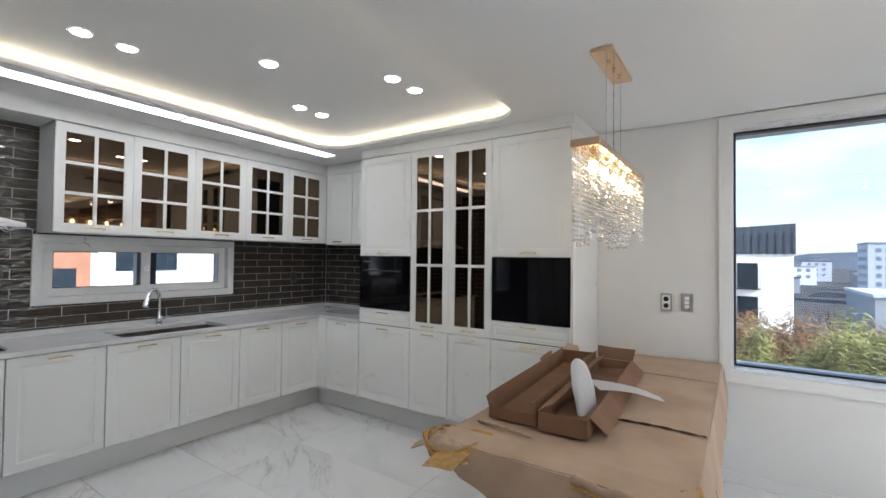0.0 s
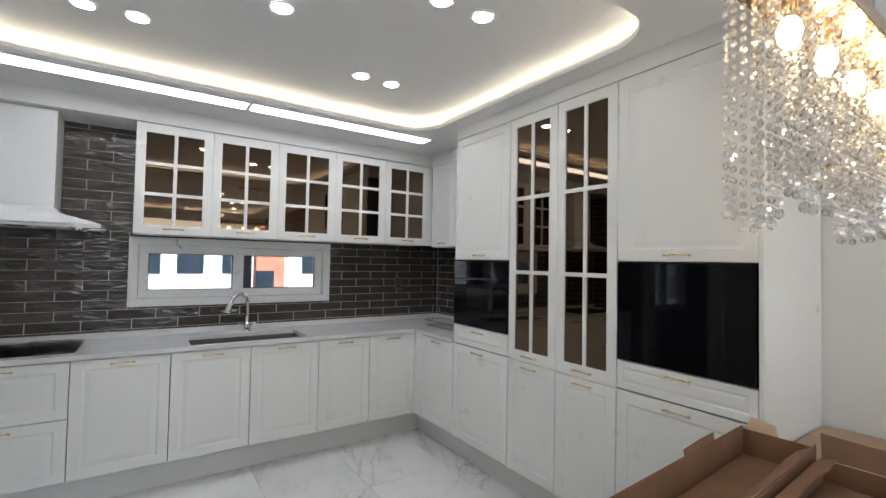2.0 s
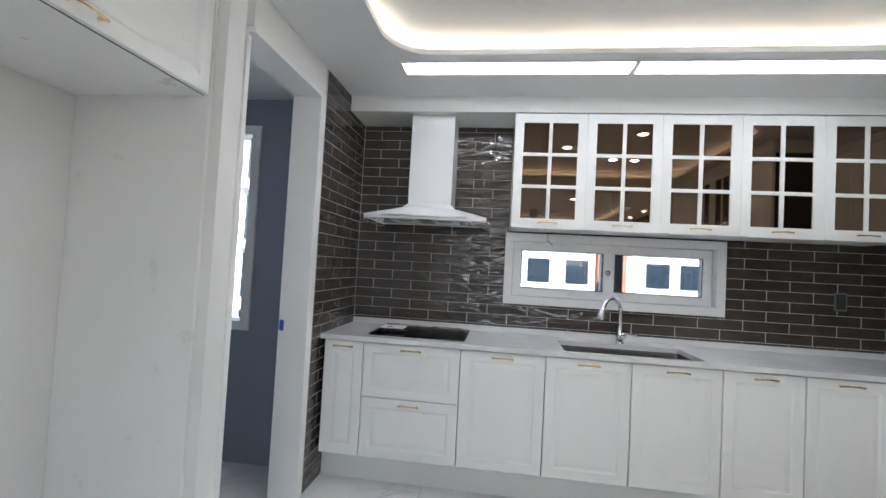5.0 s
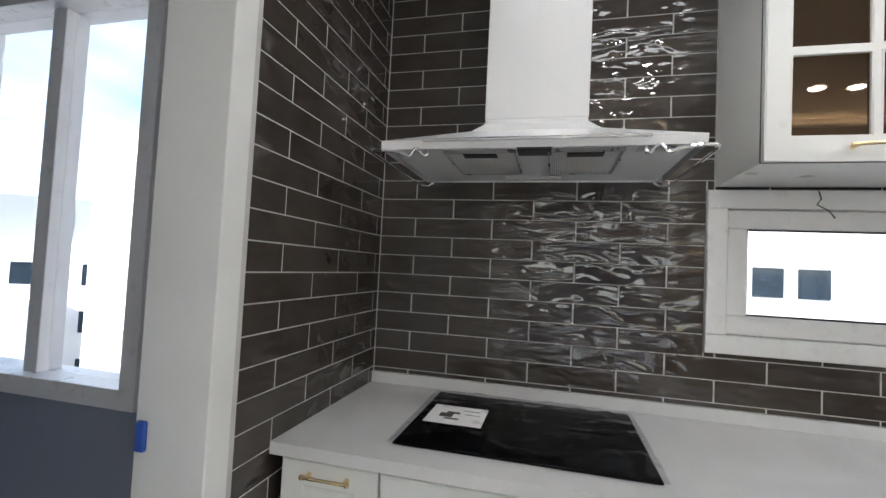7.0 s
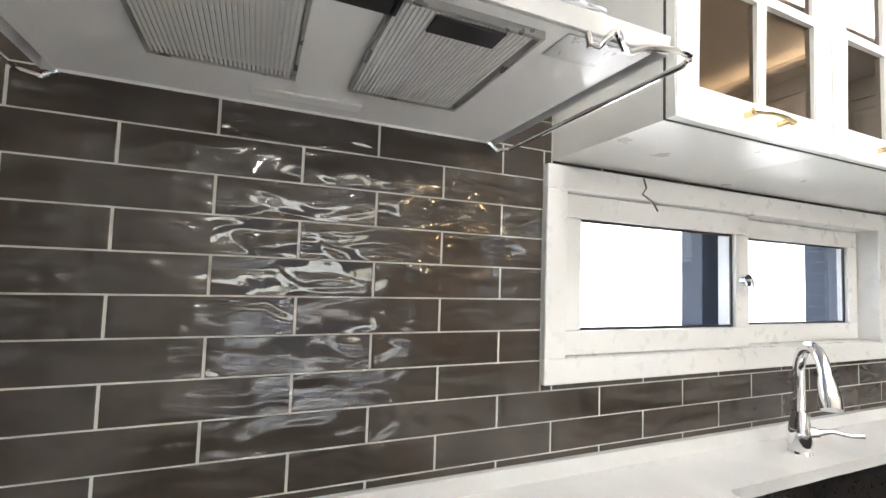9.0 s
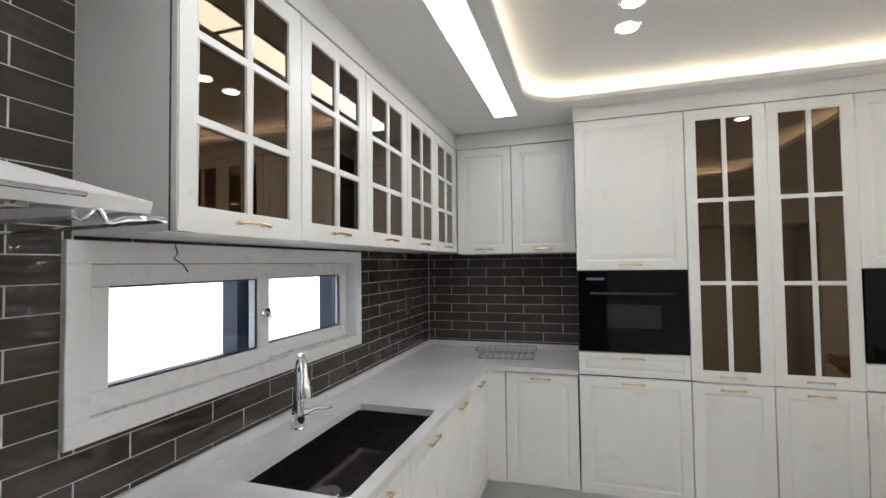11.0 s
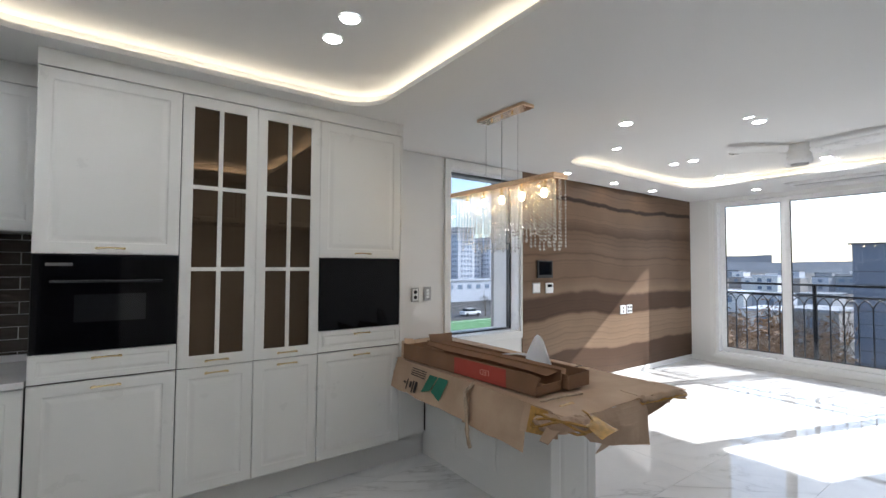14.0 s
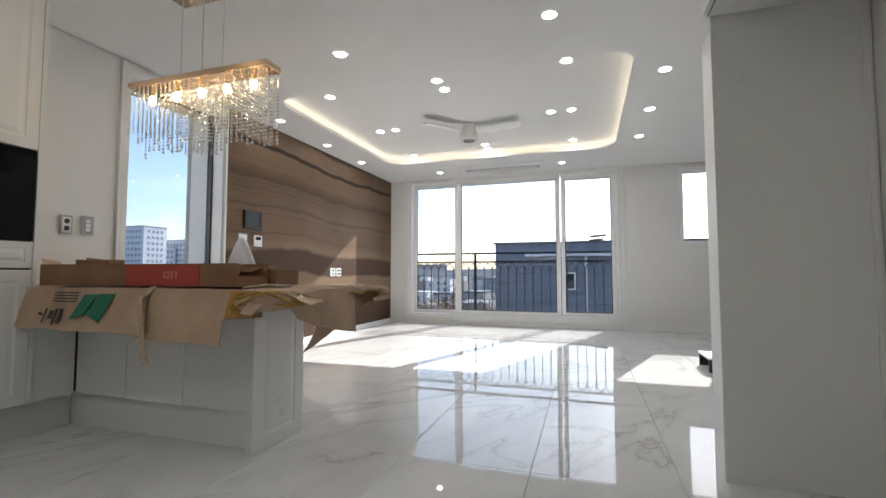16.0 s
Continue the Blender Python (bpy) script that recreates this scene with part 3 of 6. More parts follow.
struct("crown_tall", boxes((-2.942, -0.932, TY + 0.001, TY + 0.02, TZ + 0.003, CZ), (-0.951, -0.932, TY + 0.021, WY, TZ + 0.003, CZ), (-4.09, -2.944, UY, UY + 0.02, UZ1 + 0.003, CZ), (-2.945, -2.927, TY + 0.022, UY - 0.002, UZ1 + 0.003, CZ)), M["cab"], "white filler band above the cabinets", "trim")
struct("soffit", boxes((UX - 0.02, UX, LY, UY - 0.002, UZ1 + 0.005, CZ), (WX, UX - 0.021, LY, 0.909, UZ1 + 0.005, UZ1 + 0.022)), M["cab"], "white filler band above the wall cabinets and hood", "trim")

# oven and second appliance
def appliance(name, label, x0, x1, z0, z1, oven):
    ap = thing(name, label, "oven" if oven else "appliance", pose(x0, TY, 0))
    w = x1 - x0
    part("body", boxes((0.01, w - 0.01, 0.0185, 0.0212, z0 + 0.01, z1 - 0.01)), M["dark"], ap)
    part("glass_front", boxes((0.004, w - 0.004, -0.006, 0.018, z0, z1), bevel=0.002), M["black"], ap, "glossy black glass front")
    if oven:
        zz = z1 - 0.105
        part("control_panel", boxes((0.004, w - 0.004, -0.0085, -0.0062, zz, z1 - 0.002)), M["black"], ap)
        bm = bmesh.new()
        tube(bm, [(0.07, -0.035, zz - 0.02), (w - 0.07, -0.035, zz - 0.02)], 0.006, 10)
        for sx in (0.10, w - 0.10):
            cyl(bm, (sx, -0.02, zz - 0.02), 0.005, 0.03, "Y", None, 8)
        part("door_handle", bm, M["dark"], ap, "thin dark bar handle", True)
        part("window", boxes((0.16, w - 0.14, -0.0072, -0.0062, z0 + 0.14, z1 - 0.19)), M["ovenwin"], ap, "dark oven window")
        part("display", boxes((0.05, 0.15, -0.0095, -0.0087, z1 - 0.05, z1 - 0.035)), M["inkgrey"], ap)
    return ap


M["ovenwin"] = simple("oven_window", (0.012, 0.012, 0.013), 0.08)
M["inkgrey"] = simple("grey_print", (0.12, 0.12, 0.12), 0.5)
appliance("oven", "built-in black glass oven in the tall cabinet", -2.938, -2.347, 1.022, 1.488, True)
appliance("built_in_appliance", "plain black glass appliance front in the tall cabinet", -1.556, -0.955, 1.022, 1.490, False)

# worktop with upstand, sink cut-out
SK = (-3.917, -3.537, 1.252, 2.016)
CT0, CT1 = 0.874, 0.903
def worktop():
    bm = bmesh.new()
    out = [(WX, LY), (TX + 0.012, LY), (TX + 0.012, TY - 0.012), (-2.945, TY - 0.012), (-2.945, WY), (WX, WY)]
    loops = [[bm.verts.new((x, y, CT1)) for x, y in ring] for ring in (out, ring_points(*SK, 0.02, 4))]
    edges = [bm.edges.new((r[i], r[(i + 1) % len(r)])) for r in loops for i in range(len(r))]
    bmesh.ops.triangle_fill(bm, edges=edges, use_beauty=True)
    low = [[bm.verts.new((v.co.x, v.co.y, CT0)) for v in r] for r in loops]
    for a, b in zip(loops, low):
        for i in range(len(a)):
            bm.faces.new((a[i], a[(i + 1) % len(a)], b[(i + 1) % len(a)], b[i]))
    return bm


wt = struct("worktop", worktop(), M["quartz"], "pale grey quartz worktop running round the corner", "worktop")
part("upstand", boxes((WX, WX + 0.015, LY, WY, CT1, 0.9415), (WX + 0.016, -2.945, WY - 0.015, WY, CT1, 0.9415), bevel=0.001), M["quartz"], wt)

# ---- windows and doors ----
def frame_ring(bm, u0, u1, v0, v1, w, a, b, axis):
    """Four mitre-less bars round an opening; axis is the wall's normal, a..b its depth range."""
    for d in ((u0, u1, v0, v0 + w), (u0, u1, v1 - w, v1), (u0, u0 + w, v0 + w, v1 - w), (u1 - w, u1, v0 + w, v1 - w)):
        if axis == "x":
            box(bm, a, b, d[0], d[1], d[2], d[3], 0.002)
        else:
            box(bm, d[0], d[1], a, b, d[2], d[3], 0.002)
    return bm


def pane(bm_dims, parent):
    p = part("pane", boxes(bm_dims), M["glass"], parent, "clear window glass")
    p.visible_shadow = False
    return p


# sink window: wide flat trim, one sliding and one fixed sash
w1 = thing("window_1", "white sliding window above the kitchen sink", "window", kind="structure")
part("window_frame", frame_ring(bmesh.new(), 0.888, 2.364, 1.111, 1.617, 0.058, WX - 0.085, WX + 0.016, "x"), M["upvc"], w1)
# dark ring and bar added where the outer reveal lies in shade
part("outer_reveal", frame_ring(bmesh.new(), 0.915, 2.337, 1.138, 1.590, 0.060, WX - 0.199, WX - 0.090, "x"), M["bluegrey"], w1, "outer reveal, its shade painted dark blue-grey")
part("outer_reveal_bar", boxes((WX - 0.195, WX - 0.120, 1.585, 1.735, 1.199, 1.529), bevel=0.002), M["bluegrey"], w1, "added dark blue-grey bar for the shaded outer reveal")
for nm, y0, y1, xa in (("sash", 0.948, 1.632, WX - 0.006), ("sash", 1.600, 2.304, WX - 0.046)):
    s = part(nm, frame_ring(bmesh.new(), y0, y1, 1.171, 1.557, 0.058, xa - 0.034, xa, "x"), M["upvc"], w1)
    part("rail_bead", boxes((xa - 0.001, xa + 0.004, y0 + 0.004, y1 - 0.004, 1.222, 1.2285), (xa - 0.001, xa + 0.004, y0 + 0.004, y1 - 0.004, 1.4995, 1.506)), M["upvc"], s)
    part("gasket", frame_ring(bmesh.new(), y0 + 0.058, y1 - 0.058, 1.229, 1.499, 0.006, xa - 0.018, xa - 0.010, "x"), M["dark"], s, "black rubber gasket")
    pane((xa - 0.020, xa - 0.014, y0 + 0.053, y1 - 0.053, 1.224, 1.504), s)
bm = bmesh.new()
cyl(bm, (WX + 0.004, 1.600, 1.365), 0.018, 0.018, "X")
tube(bm, [(WX + 0.010, 1.600, 1.365), (WX + 0.024, 1.600, 1.365), (WX + 0.026, 1.600, 1.342)], 0.006)
part("latch", bm, M["chrome"], w1, "round chrome crescent latch", True)
bm = bmesh.new()
tube(bm, [(WX + 0.02, 1.18, 1.613), (WX + 0.026, 1.183, 1.588), (WX + 0.022, 1.174, 1.572), (WX + 0.03, 1.20, 1.554), (WX + 0.032, 1.215, 1.531)], 0.0022, 6)
tagged(part("loose_wire", bm, M["inkgrey"]), "thin grey loose wire hanging above the window", "wire")

# tall picture window on the cabinet wall
w2 = thing("window_2", "tall fixed window with white frame and deep reveal", "window", kind="structure")
bm = bmesh.new()
frame_ring(bm, -0.115, 0.930, 0.672, 2.475, 0.025, WY - 0.016, WY + 0.007, "y")
box(bm, -0.090, -0.045, WY - 0.016, WY + 0.007, 0.697, 2.45, 0.002)
box(bm, -0.045, 0.905, WY - 0.016, WY + 0.007, 0.697, 0.745, 0.002)
box(bm, -0.045, 0.905, WY - 0.016, WY + 0.007, 2.405, 2.45, 0.002)
part("trim", bm, M["trim"], w2)
bm = bmesh.new()
frame_ring(bm, -0.045, 0.905, 0.745, 2.405, 0.012, WY + 0.0075, 3.70, "y")
part("reveal_lining", bm, M["upvc"], w2)
part("window_frame", frame_ring(bmesh.new(), -0.033, 0.893, 0.757, 2.393, 0.014, 3.66, 3.72, "y"), M["dark"], w2, "black glazing frame")
pane((-0.022, 0.882, 3.69, 3.698, 0.768, 2.382), w2)

# balcony doors
w3 = thing("balcony_door", "white three-part sliding balcony door", "door", kind="structure")
part("door_frame", frame_ring(bmesh.new(), B0, B1, BZ0, BZ1, 0.045, EX - 0.012, EX + 0.19, "x"), M["upvc"], w3)
for y0, y1, xa in ((2.29, 3.12, EX + 0.10), (0.59, 2.287, EX + 0.03), (-0.24, 0.578, EX + 0.10)):
    s = part("sash", frame_ring(bmesh.new(), y0, y1, BZ0 + 0.045, BZ1 - 0.045, 0.060, xa, xa + 0.045, "x"), M["upvc"], w3)
    part("gasket", frame_ring(bmesh.new(), y0 + 0.060, y1 - 0.060, BZ0 + 0.105, BZ1 - 0.105, 0.012, xa + 0.018, xa + 0.03, "x"), M["dark"], s, "black rubber gasket")
    pane((xa + 0.020, xa + 0.028, y0 + 0.055, y1 - 0.055, BZ0 + 0.10, BZ1 - 0.10), s)
part("sill_track", boxes((EX + 0.0, EX + 0.2, B0 + 0.045, B1 - 0.045, BZ0 + 0.032, BZ0 + 0.0455)), M["upvc"], w3)
struct("trim_balcony", frame_ring(bmesh.new(), B0 - 0.075, B1 + 0.075, 0.075, CZ - 0.001, 0.060, EX - 0.014, EX - 0.0005, "x"), M["trim"], "white flat trim round the balcony doors", "trim")
w4 = thing("window_3", "small white window of the living room", "window", kind="structure")
part("window_frame", frame_ring(bmesh.new(), S0, S1, SZ0, SZ1, 0.065, EX - 0.012, EX + 0.19, "x"), M["upvc"], w4)
pane((EX + 0.09, EX + 0.096, S0 + 0.07, S1 - 0.07, SZ0 + 0.07, SZ1 - 0.07), w4)
w5 = thing("window_4", "white window of the utility room", "window", kind="structure")
part("window_frame", frame_ring(bmesh.new(), -1.75, -0.76, 0.86, 2.22, 0.06, -3.77, -3.615, "x"), M["upvc"], w5)
part("mullion", boxes((-3.74, -3.66, -1.28, -1.22, 0.92, 2.16), bevel=0.002), M["upvc"], w5)
pane((-3.70, -3.694, -1.70, -0.81, 0.91, 2.17), w5)
# doorway lining
struct("door_lining", boxes((-3.345, OPX0, OPB, LY + 0.004, 0, OPT), (OPX1, OPX1 + 0.028, OPB, -0.235, 0, OPT), (-3.345, OPX1 + 0.028, OPB, LY + 0.004, OPT + 0.0005, OPT + 0.028), bevel=0.002), M["trim"], "white lining of the utility room doorway", "trim")
tagged(part("door_stop", boxes((OPX0 + 0.0005, OPX0 + 0.012, OPB + 0.012, OPB + 0.034, 0.94, 1.00), bevel=0.003), M["blue"]), "small blue plastic catch on the white door lining", "catch")
# skirting
struct("baseboard", boxes((0.936, EX - 0.016, WY - 0.012, WY, 0.0, 0.07), (EX - 0.013, EX, B1 + 0.076, WY - 0.014, 0, 0.07), (EX - 0.013, EX, SY, B0 - 0.076, 0, 0.07), (EX - 0.013, EX, B0 - 0.089, B1 + 0.089, 0, 0.07), (-0.93, 0.934, WY - 0.012, WY, 0.0, 0.07), bevel=0.0015), M["trim"], "low white skirting board", "trim")
stone = struct("stone_panel", boxes((0.934, EX - 0.002, WY - 0.008, WY + 0.006, 0.072, CZ - 0.001)), M["stone"], "brown layered sandstone feature wall", "wall panel")

# ---- refrigerator niche ----
NY = -0.29
for a, b in ((-2.45, -1.40), (-1.40, -0.347)):
    cabinet("bridge_cabinet", "white panelled cabinet above the refrigerator niche", pose(b, NY, 0, 0, 0, 180), b - a, 0.585, 1.965, 2.425, [(0, b - a, 1.965, 2.425, {"handle": "bottom"})], "refrigerator cabinets")
for x0, x1, y0 in ((-2.47, -2.452, NY), (-0.345, -0.325, -0.322)):
    tagged(part("side_panel", boxes((x0, x1, -0.878, y0, 0, CZ - 0.002), bevel=0.001), M["cab"]), "tall white side panel of the refrigerator niche", "panel", "niche panels")
struct("crown_niche", boxes((-2.45, -0.347, NY - 0.02, NY, 2.428, CZ)), M["cab"], "white filler band above the refrigerator cabinets", "trim")
tagged(part("batten", boxes((-0.356, -0.3455, -0.862, -0.845, 0, 1.96)), M["trim"]), "thin white batten on the niche panel", "batten")


# ---- lamps ----
def downlight(x, y, z):
    d = thing("downlight", "round white recessed downlight, lit", "downlight", pose(x, y, z), "ceiling downlights")
    bm = bmesh.new()
    ring = [(0.052, -0.0005), (0.050, -0.004), (0.043, -0.005), (0.040, -0.001)]
    seg = 28
    loops = [[bm.verts.new((r * math.cos(2 * math.pi * k / seg), r * math.sin(2 * math.pi * k / seg), zz)) for k in range(seg)] for r, zz in ring]
    for p, q in zip(loops, loops[1:]):
        for k in range(seg):
            bm.faces.new((p[k], p[(k + 1) % seg], q[(k + 1) % seg], q[k]))
    part("ring", bm, M["white"], d, "", True)
    bm = bmesh.new()
    cyl(bm, (0, 0, -0.0022), 0.0415, 0.003, "Z", None, 28)
    part("lens", bm, M["down"], d, "glowing white lens")
    return d


first = downlight(-2.230, 1.456, CZ + TRAY)
spots = [(x, y, CZ + TRAY) for x, y in ((-2.71, 0.727), (-2.705, 0.926), (-2.69, 2.03), (-2.69, 2.235), (-1.77, 2.00), (-1.765, 2.22),
         (1.20, 1.455), (1.405, 1.447), (1.167, 0.330), (1.22, 2.566), (2.298, 0.536), (2.298, 0.327), (2.33, 2.567), (2.33, 2.364), (3.256, 1.472), (3.454, 1.468), (3.464, 2.574), (3.412, 0.340))]
spots += [(x, y, CZ) for x, y in ((0.338, 1.92), (0.305, 0.40), (1.40, 3.29), (2.345, 3.32), (3.25, 3.32), (4.237, 2.43), (4.169, 0.514), (3.153, -0.42), (2.247, -0.42), (1.346, -0.42))]
for x, y, z in spots:
    copy_thing(first, pose(x, y, z))

for y0, y1 in ((0.25, 1.520), (1.535, 2.91)):
    lp = thing("panel_light", "long slim white ceiling panel lamp, lit", "ceiling light", pose(0, 0, 0), "kitchen panel lamps")
    part("housing", boxes((-3.425, -3.275, y0, y1, CZ - 0.008, CZ - 0.0005), bevel=0.002), M["white"], lp)
    part("diffuser", boxes((-3.417, -3.283, y0 + 0.008, y1 - 0.008, CZ - 0.0115, CZ - 0.0082), bevel=0.001), M["panel"], lp, "glowing white diffuser")


def chandelier():
    ch = thing("chandelier", "rose-gold bar chandelier with hanging crystal strands, lit", "chandelier", pose(-0.53, 2.30, 0))
    pl = part("ceiling_plate", boxes((-0.052, 0.052, -0.245, 0.200, CZ - 0.024, CZ - 0.0005), bevel=0.002), M["rose"], ch)
    for y in (-0.10, 0.0, 0.10):
        bm = bmesh.new()
        cyl(bm, (0, y, CZ - 0.031), 0.008, 0.014, "Z", 0.006, 12)
        part("screw_cap", bm, M["gold"], pl, "", True)
    for y in (-0.15, 0.0, 0.16):
        bm = bmesh.new()
        tube(bm, [(0, y, CZ - 0.024), (0, y, 1.994)], 0.0016 if y else 0.0030, 6)
        part("cable", bm, M["switchmat"], ch)
    part("bar", boxes((-0.062, 0.062, -0.50, 0.50, 1.960, 1.994), bevel=0.003), M["rose"], ch, "rose-gold metal bar")
    rnd = random.Random(3)
    bead = []
    for n in (14, 16, 18, 20, 21):
        bm = bmesh.new()
        for k in range(n):
            r = 0.0062 if k < n - 2 else 0.0082
            bmesh.ops.create_uvsphere(bm, u_segments=6, v_segments=4, radius=r, matrix=Matrix.Translation((0, 0, -0.008 - k * 0.0202)) @ Matrix.Rotation(rnd.random() * 3, 4, "Z") @ Matrix.Diagonal((1, 1, 1.15, 1)))
        tube(bm, [(0, 0, 0), (0, 0, -n * 0.0202)], 0.0005, 4)
        bead.append(mesh_of("crystal_strand", bm, M["crystal"]))
    for row, x in enumerate((-0.053, 0.0, 0.053)):
        for k in range(29):
            y = -0.486 + 0.972 * k / 28
            pick = 2 + round(1.9 * math.sin(y * 11 + 0.8 * row) + rnd.uniform(-0.6, 0.6))
            o = new("crystal_strand", bead[max(0, min(4, pick))])
            o.parent, o.location = ch, (x + rnd.uniform(-0.003, 0.003), y, 1.960)
    for k in range(5):
        y = -0.37 + 0.185 * k
        bm = bmesh.new()
        cyl(bm, (0, y, 1.939), 0.011, 0.042, "Z", None, 12)
        part("lamp_holder", bm, M["gold"], ch, "", True)
        bm = bmesh.new()
        bmesh.ops.create_uvsphere(bm, u_segments=14, v_segments=10, radius=0.019, matrix=Matrix.Translation((0, y, 1.894)) @ Matrix.Diagonal((1, 1, 1.55, 1)))
        part("bulb", bm, M["bulb"], ch, "glowing warm bulb", True)
    return ch


def crystal():
    m, nt, b = mat("cut_crystal")
    out = nt.nodes["Material Output"]
    tr = nt.nodes.new("ShaderNodeBsdfTransparent")
    tr.inputs[0].default_value = (0.93, 0.92, 0.90, 1)
    gl = nt.nodes.new("ShaderNodeBsdfGlossy")
    gl.inputs["Roughness"].default_value = 0.03
    gl.inputs["Color"].default_value = (0.95, 0.93, 0.9, 1)
    tl = nt.nodes.new("ShaderNodeBsdfTranslucent")
    tl.inputs[0].default_value = (0.9, 0.88, 0.84, 1)
    mx = nt.nodes.new("ShaderNodeMixShader")
    mx.inputs[0].default_value = 0.42
    mx2 = nt.nodes.new("ShaderNodeMixShader")
    mx2.inputs[0].default_value = 0.09
    nt.links.new(tr.outputs[0], mx.inputs[1])
    nt.links.new(gl.outputs[0], mx.inputs[2])
    nt.links.new(mx.outputs[0], mx2.inputs[1])
    nt.links.new(tl.outputs[0], mx2.inputs[2])
    nt.links.new(mx2.outputs[0], out.inputs[0])
    return m


M["crystal"] = crystal()
chandelier()

# ceiling fan
def ceiling_fan():
    f = thing("ceiling_fan", "white three-bladed ceiling fan with a drum motor", "fan", pose(2.446, 1.48, 0, 0, 0, 20))
    zt = CZ + TRAY
    bm = bmesh.new()
    cyl(bm, (0, 0, zt - 0.03), 0.07, 0.06, "Z", 0.075)
    part("canopy", bm, M["white"], f, "", True)
    bm = bmesh.new()
    cyl(bm, (0, 0, zt - 0.10), 0.098, 0.11, "Z", 0.085, 32)
    cyl(bm, (0, 0, zt - 0.168), 0.085, 0.03, "Z", 0.098, 32)
    part("motor", bm, M["white"], f, "", True)
    bm = bmesh.new()
    cyl(bm, (0, 0, zt - 0.188), 0.062, 0.012, "Z", 0.07, 32)
    part("cap", bm, M["switchmat"], f, "", True)
    for k in range(3):
        bm = bmesh.new()
        n = 14
        rows = []
        for i in range(n + 1):
            s = i / n
            r = 0.09 + 0.53 * s
            hw = 0.045 + 0.028 * math.sin(min(1, s * 1.6) * math.pi / 2) - 0.045 * max(0, s - 0.85) / 0.15
            rows.append([(r, -hw, 0.012 + 0.01 * s), (r, 0, 0.004), (r, hw, -0.012)])
        for side in (0.004, -0.004):
            vs = [[bm.verts.new((p[0], p[1], zt - 0.085 + p[2] + side)) for p in row] for row in rows]
            for a, b in zip(vs, vs[1:]):
                for j in range(2):
                    bm.faces.new((a[j], b[j], b[j + 1], a[j + 1]))
        bl = part("blade", bm, M["white"], f, "", True)
        bl.matrix_basis = Matrix.Rotation(radians(120 * k), 4, "Z")


ceiling_fan()
# ceiling air conditioner
ac = thing("ceiling_air_conditioner", "white one-way cassette air conditioner in the ceiling", "air conditioner", pose(0, 0, 0))
part("casing", boxes((3.96, 4.32, 0.78, 2.05, CZ - 0.018, CZ - 0.0005), bevel=0.006, seg=2), M["white"], ac)
part("grille", boxes((4.14, 4.29, 0.84, 1.99, CZ - 0.021, CZ - 0.0185)), M["inkgrey"], ac, "grey intake slot")
for k in range(5):
    x = 4.150 + 0.030 * k
    part("slat", boxes((x, x + 0.012, 0.84, 1.99, CZ - 0.026, CZ - 0.0212)), M["white"], ac)
part("vane", boxes((3.99, 4.11, 0.87, 1.96, CZ - 0.024, CZ - 0.0185), bevel=0.002), M["white"], ac)


# ---- cooker hood ----
def frame_ring2(x0, x1, y0, y1, z0, z1, w=0.008):
    return boxes((x0, x1, y0, y0 + w, z0, z1), (x0, x1, y1 - w, y1, z0, z1), (x0, x0 + w, y0 + w, y1 - w, z0, z1), (x1 - w, x1, y0 + w, y1 - w, z0, z1))


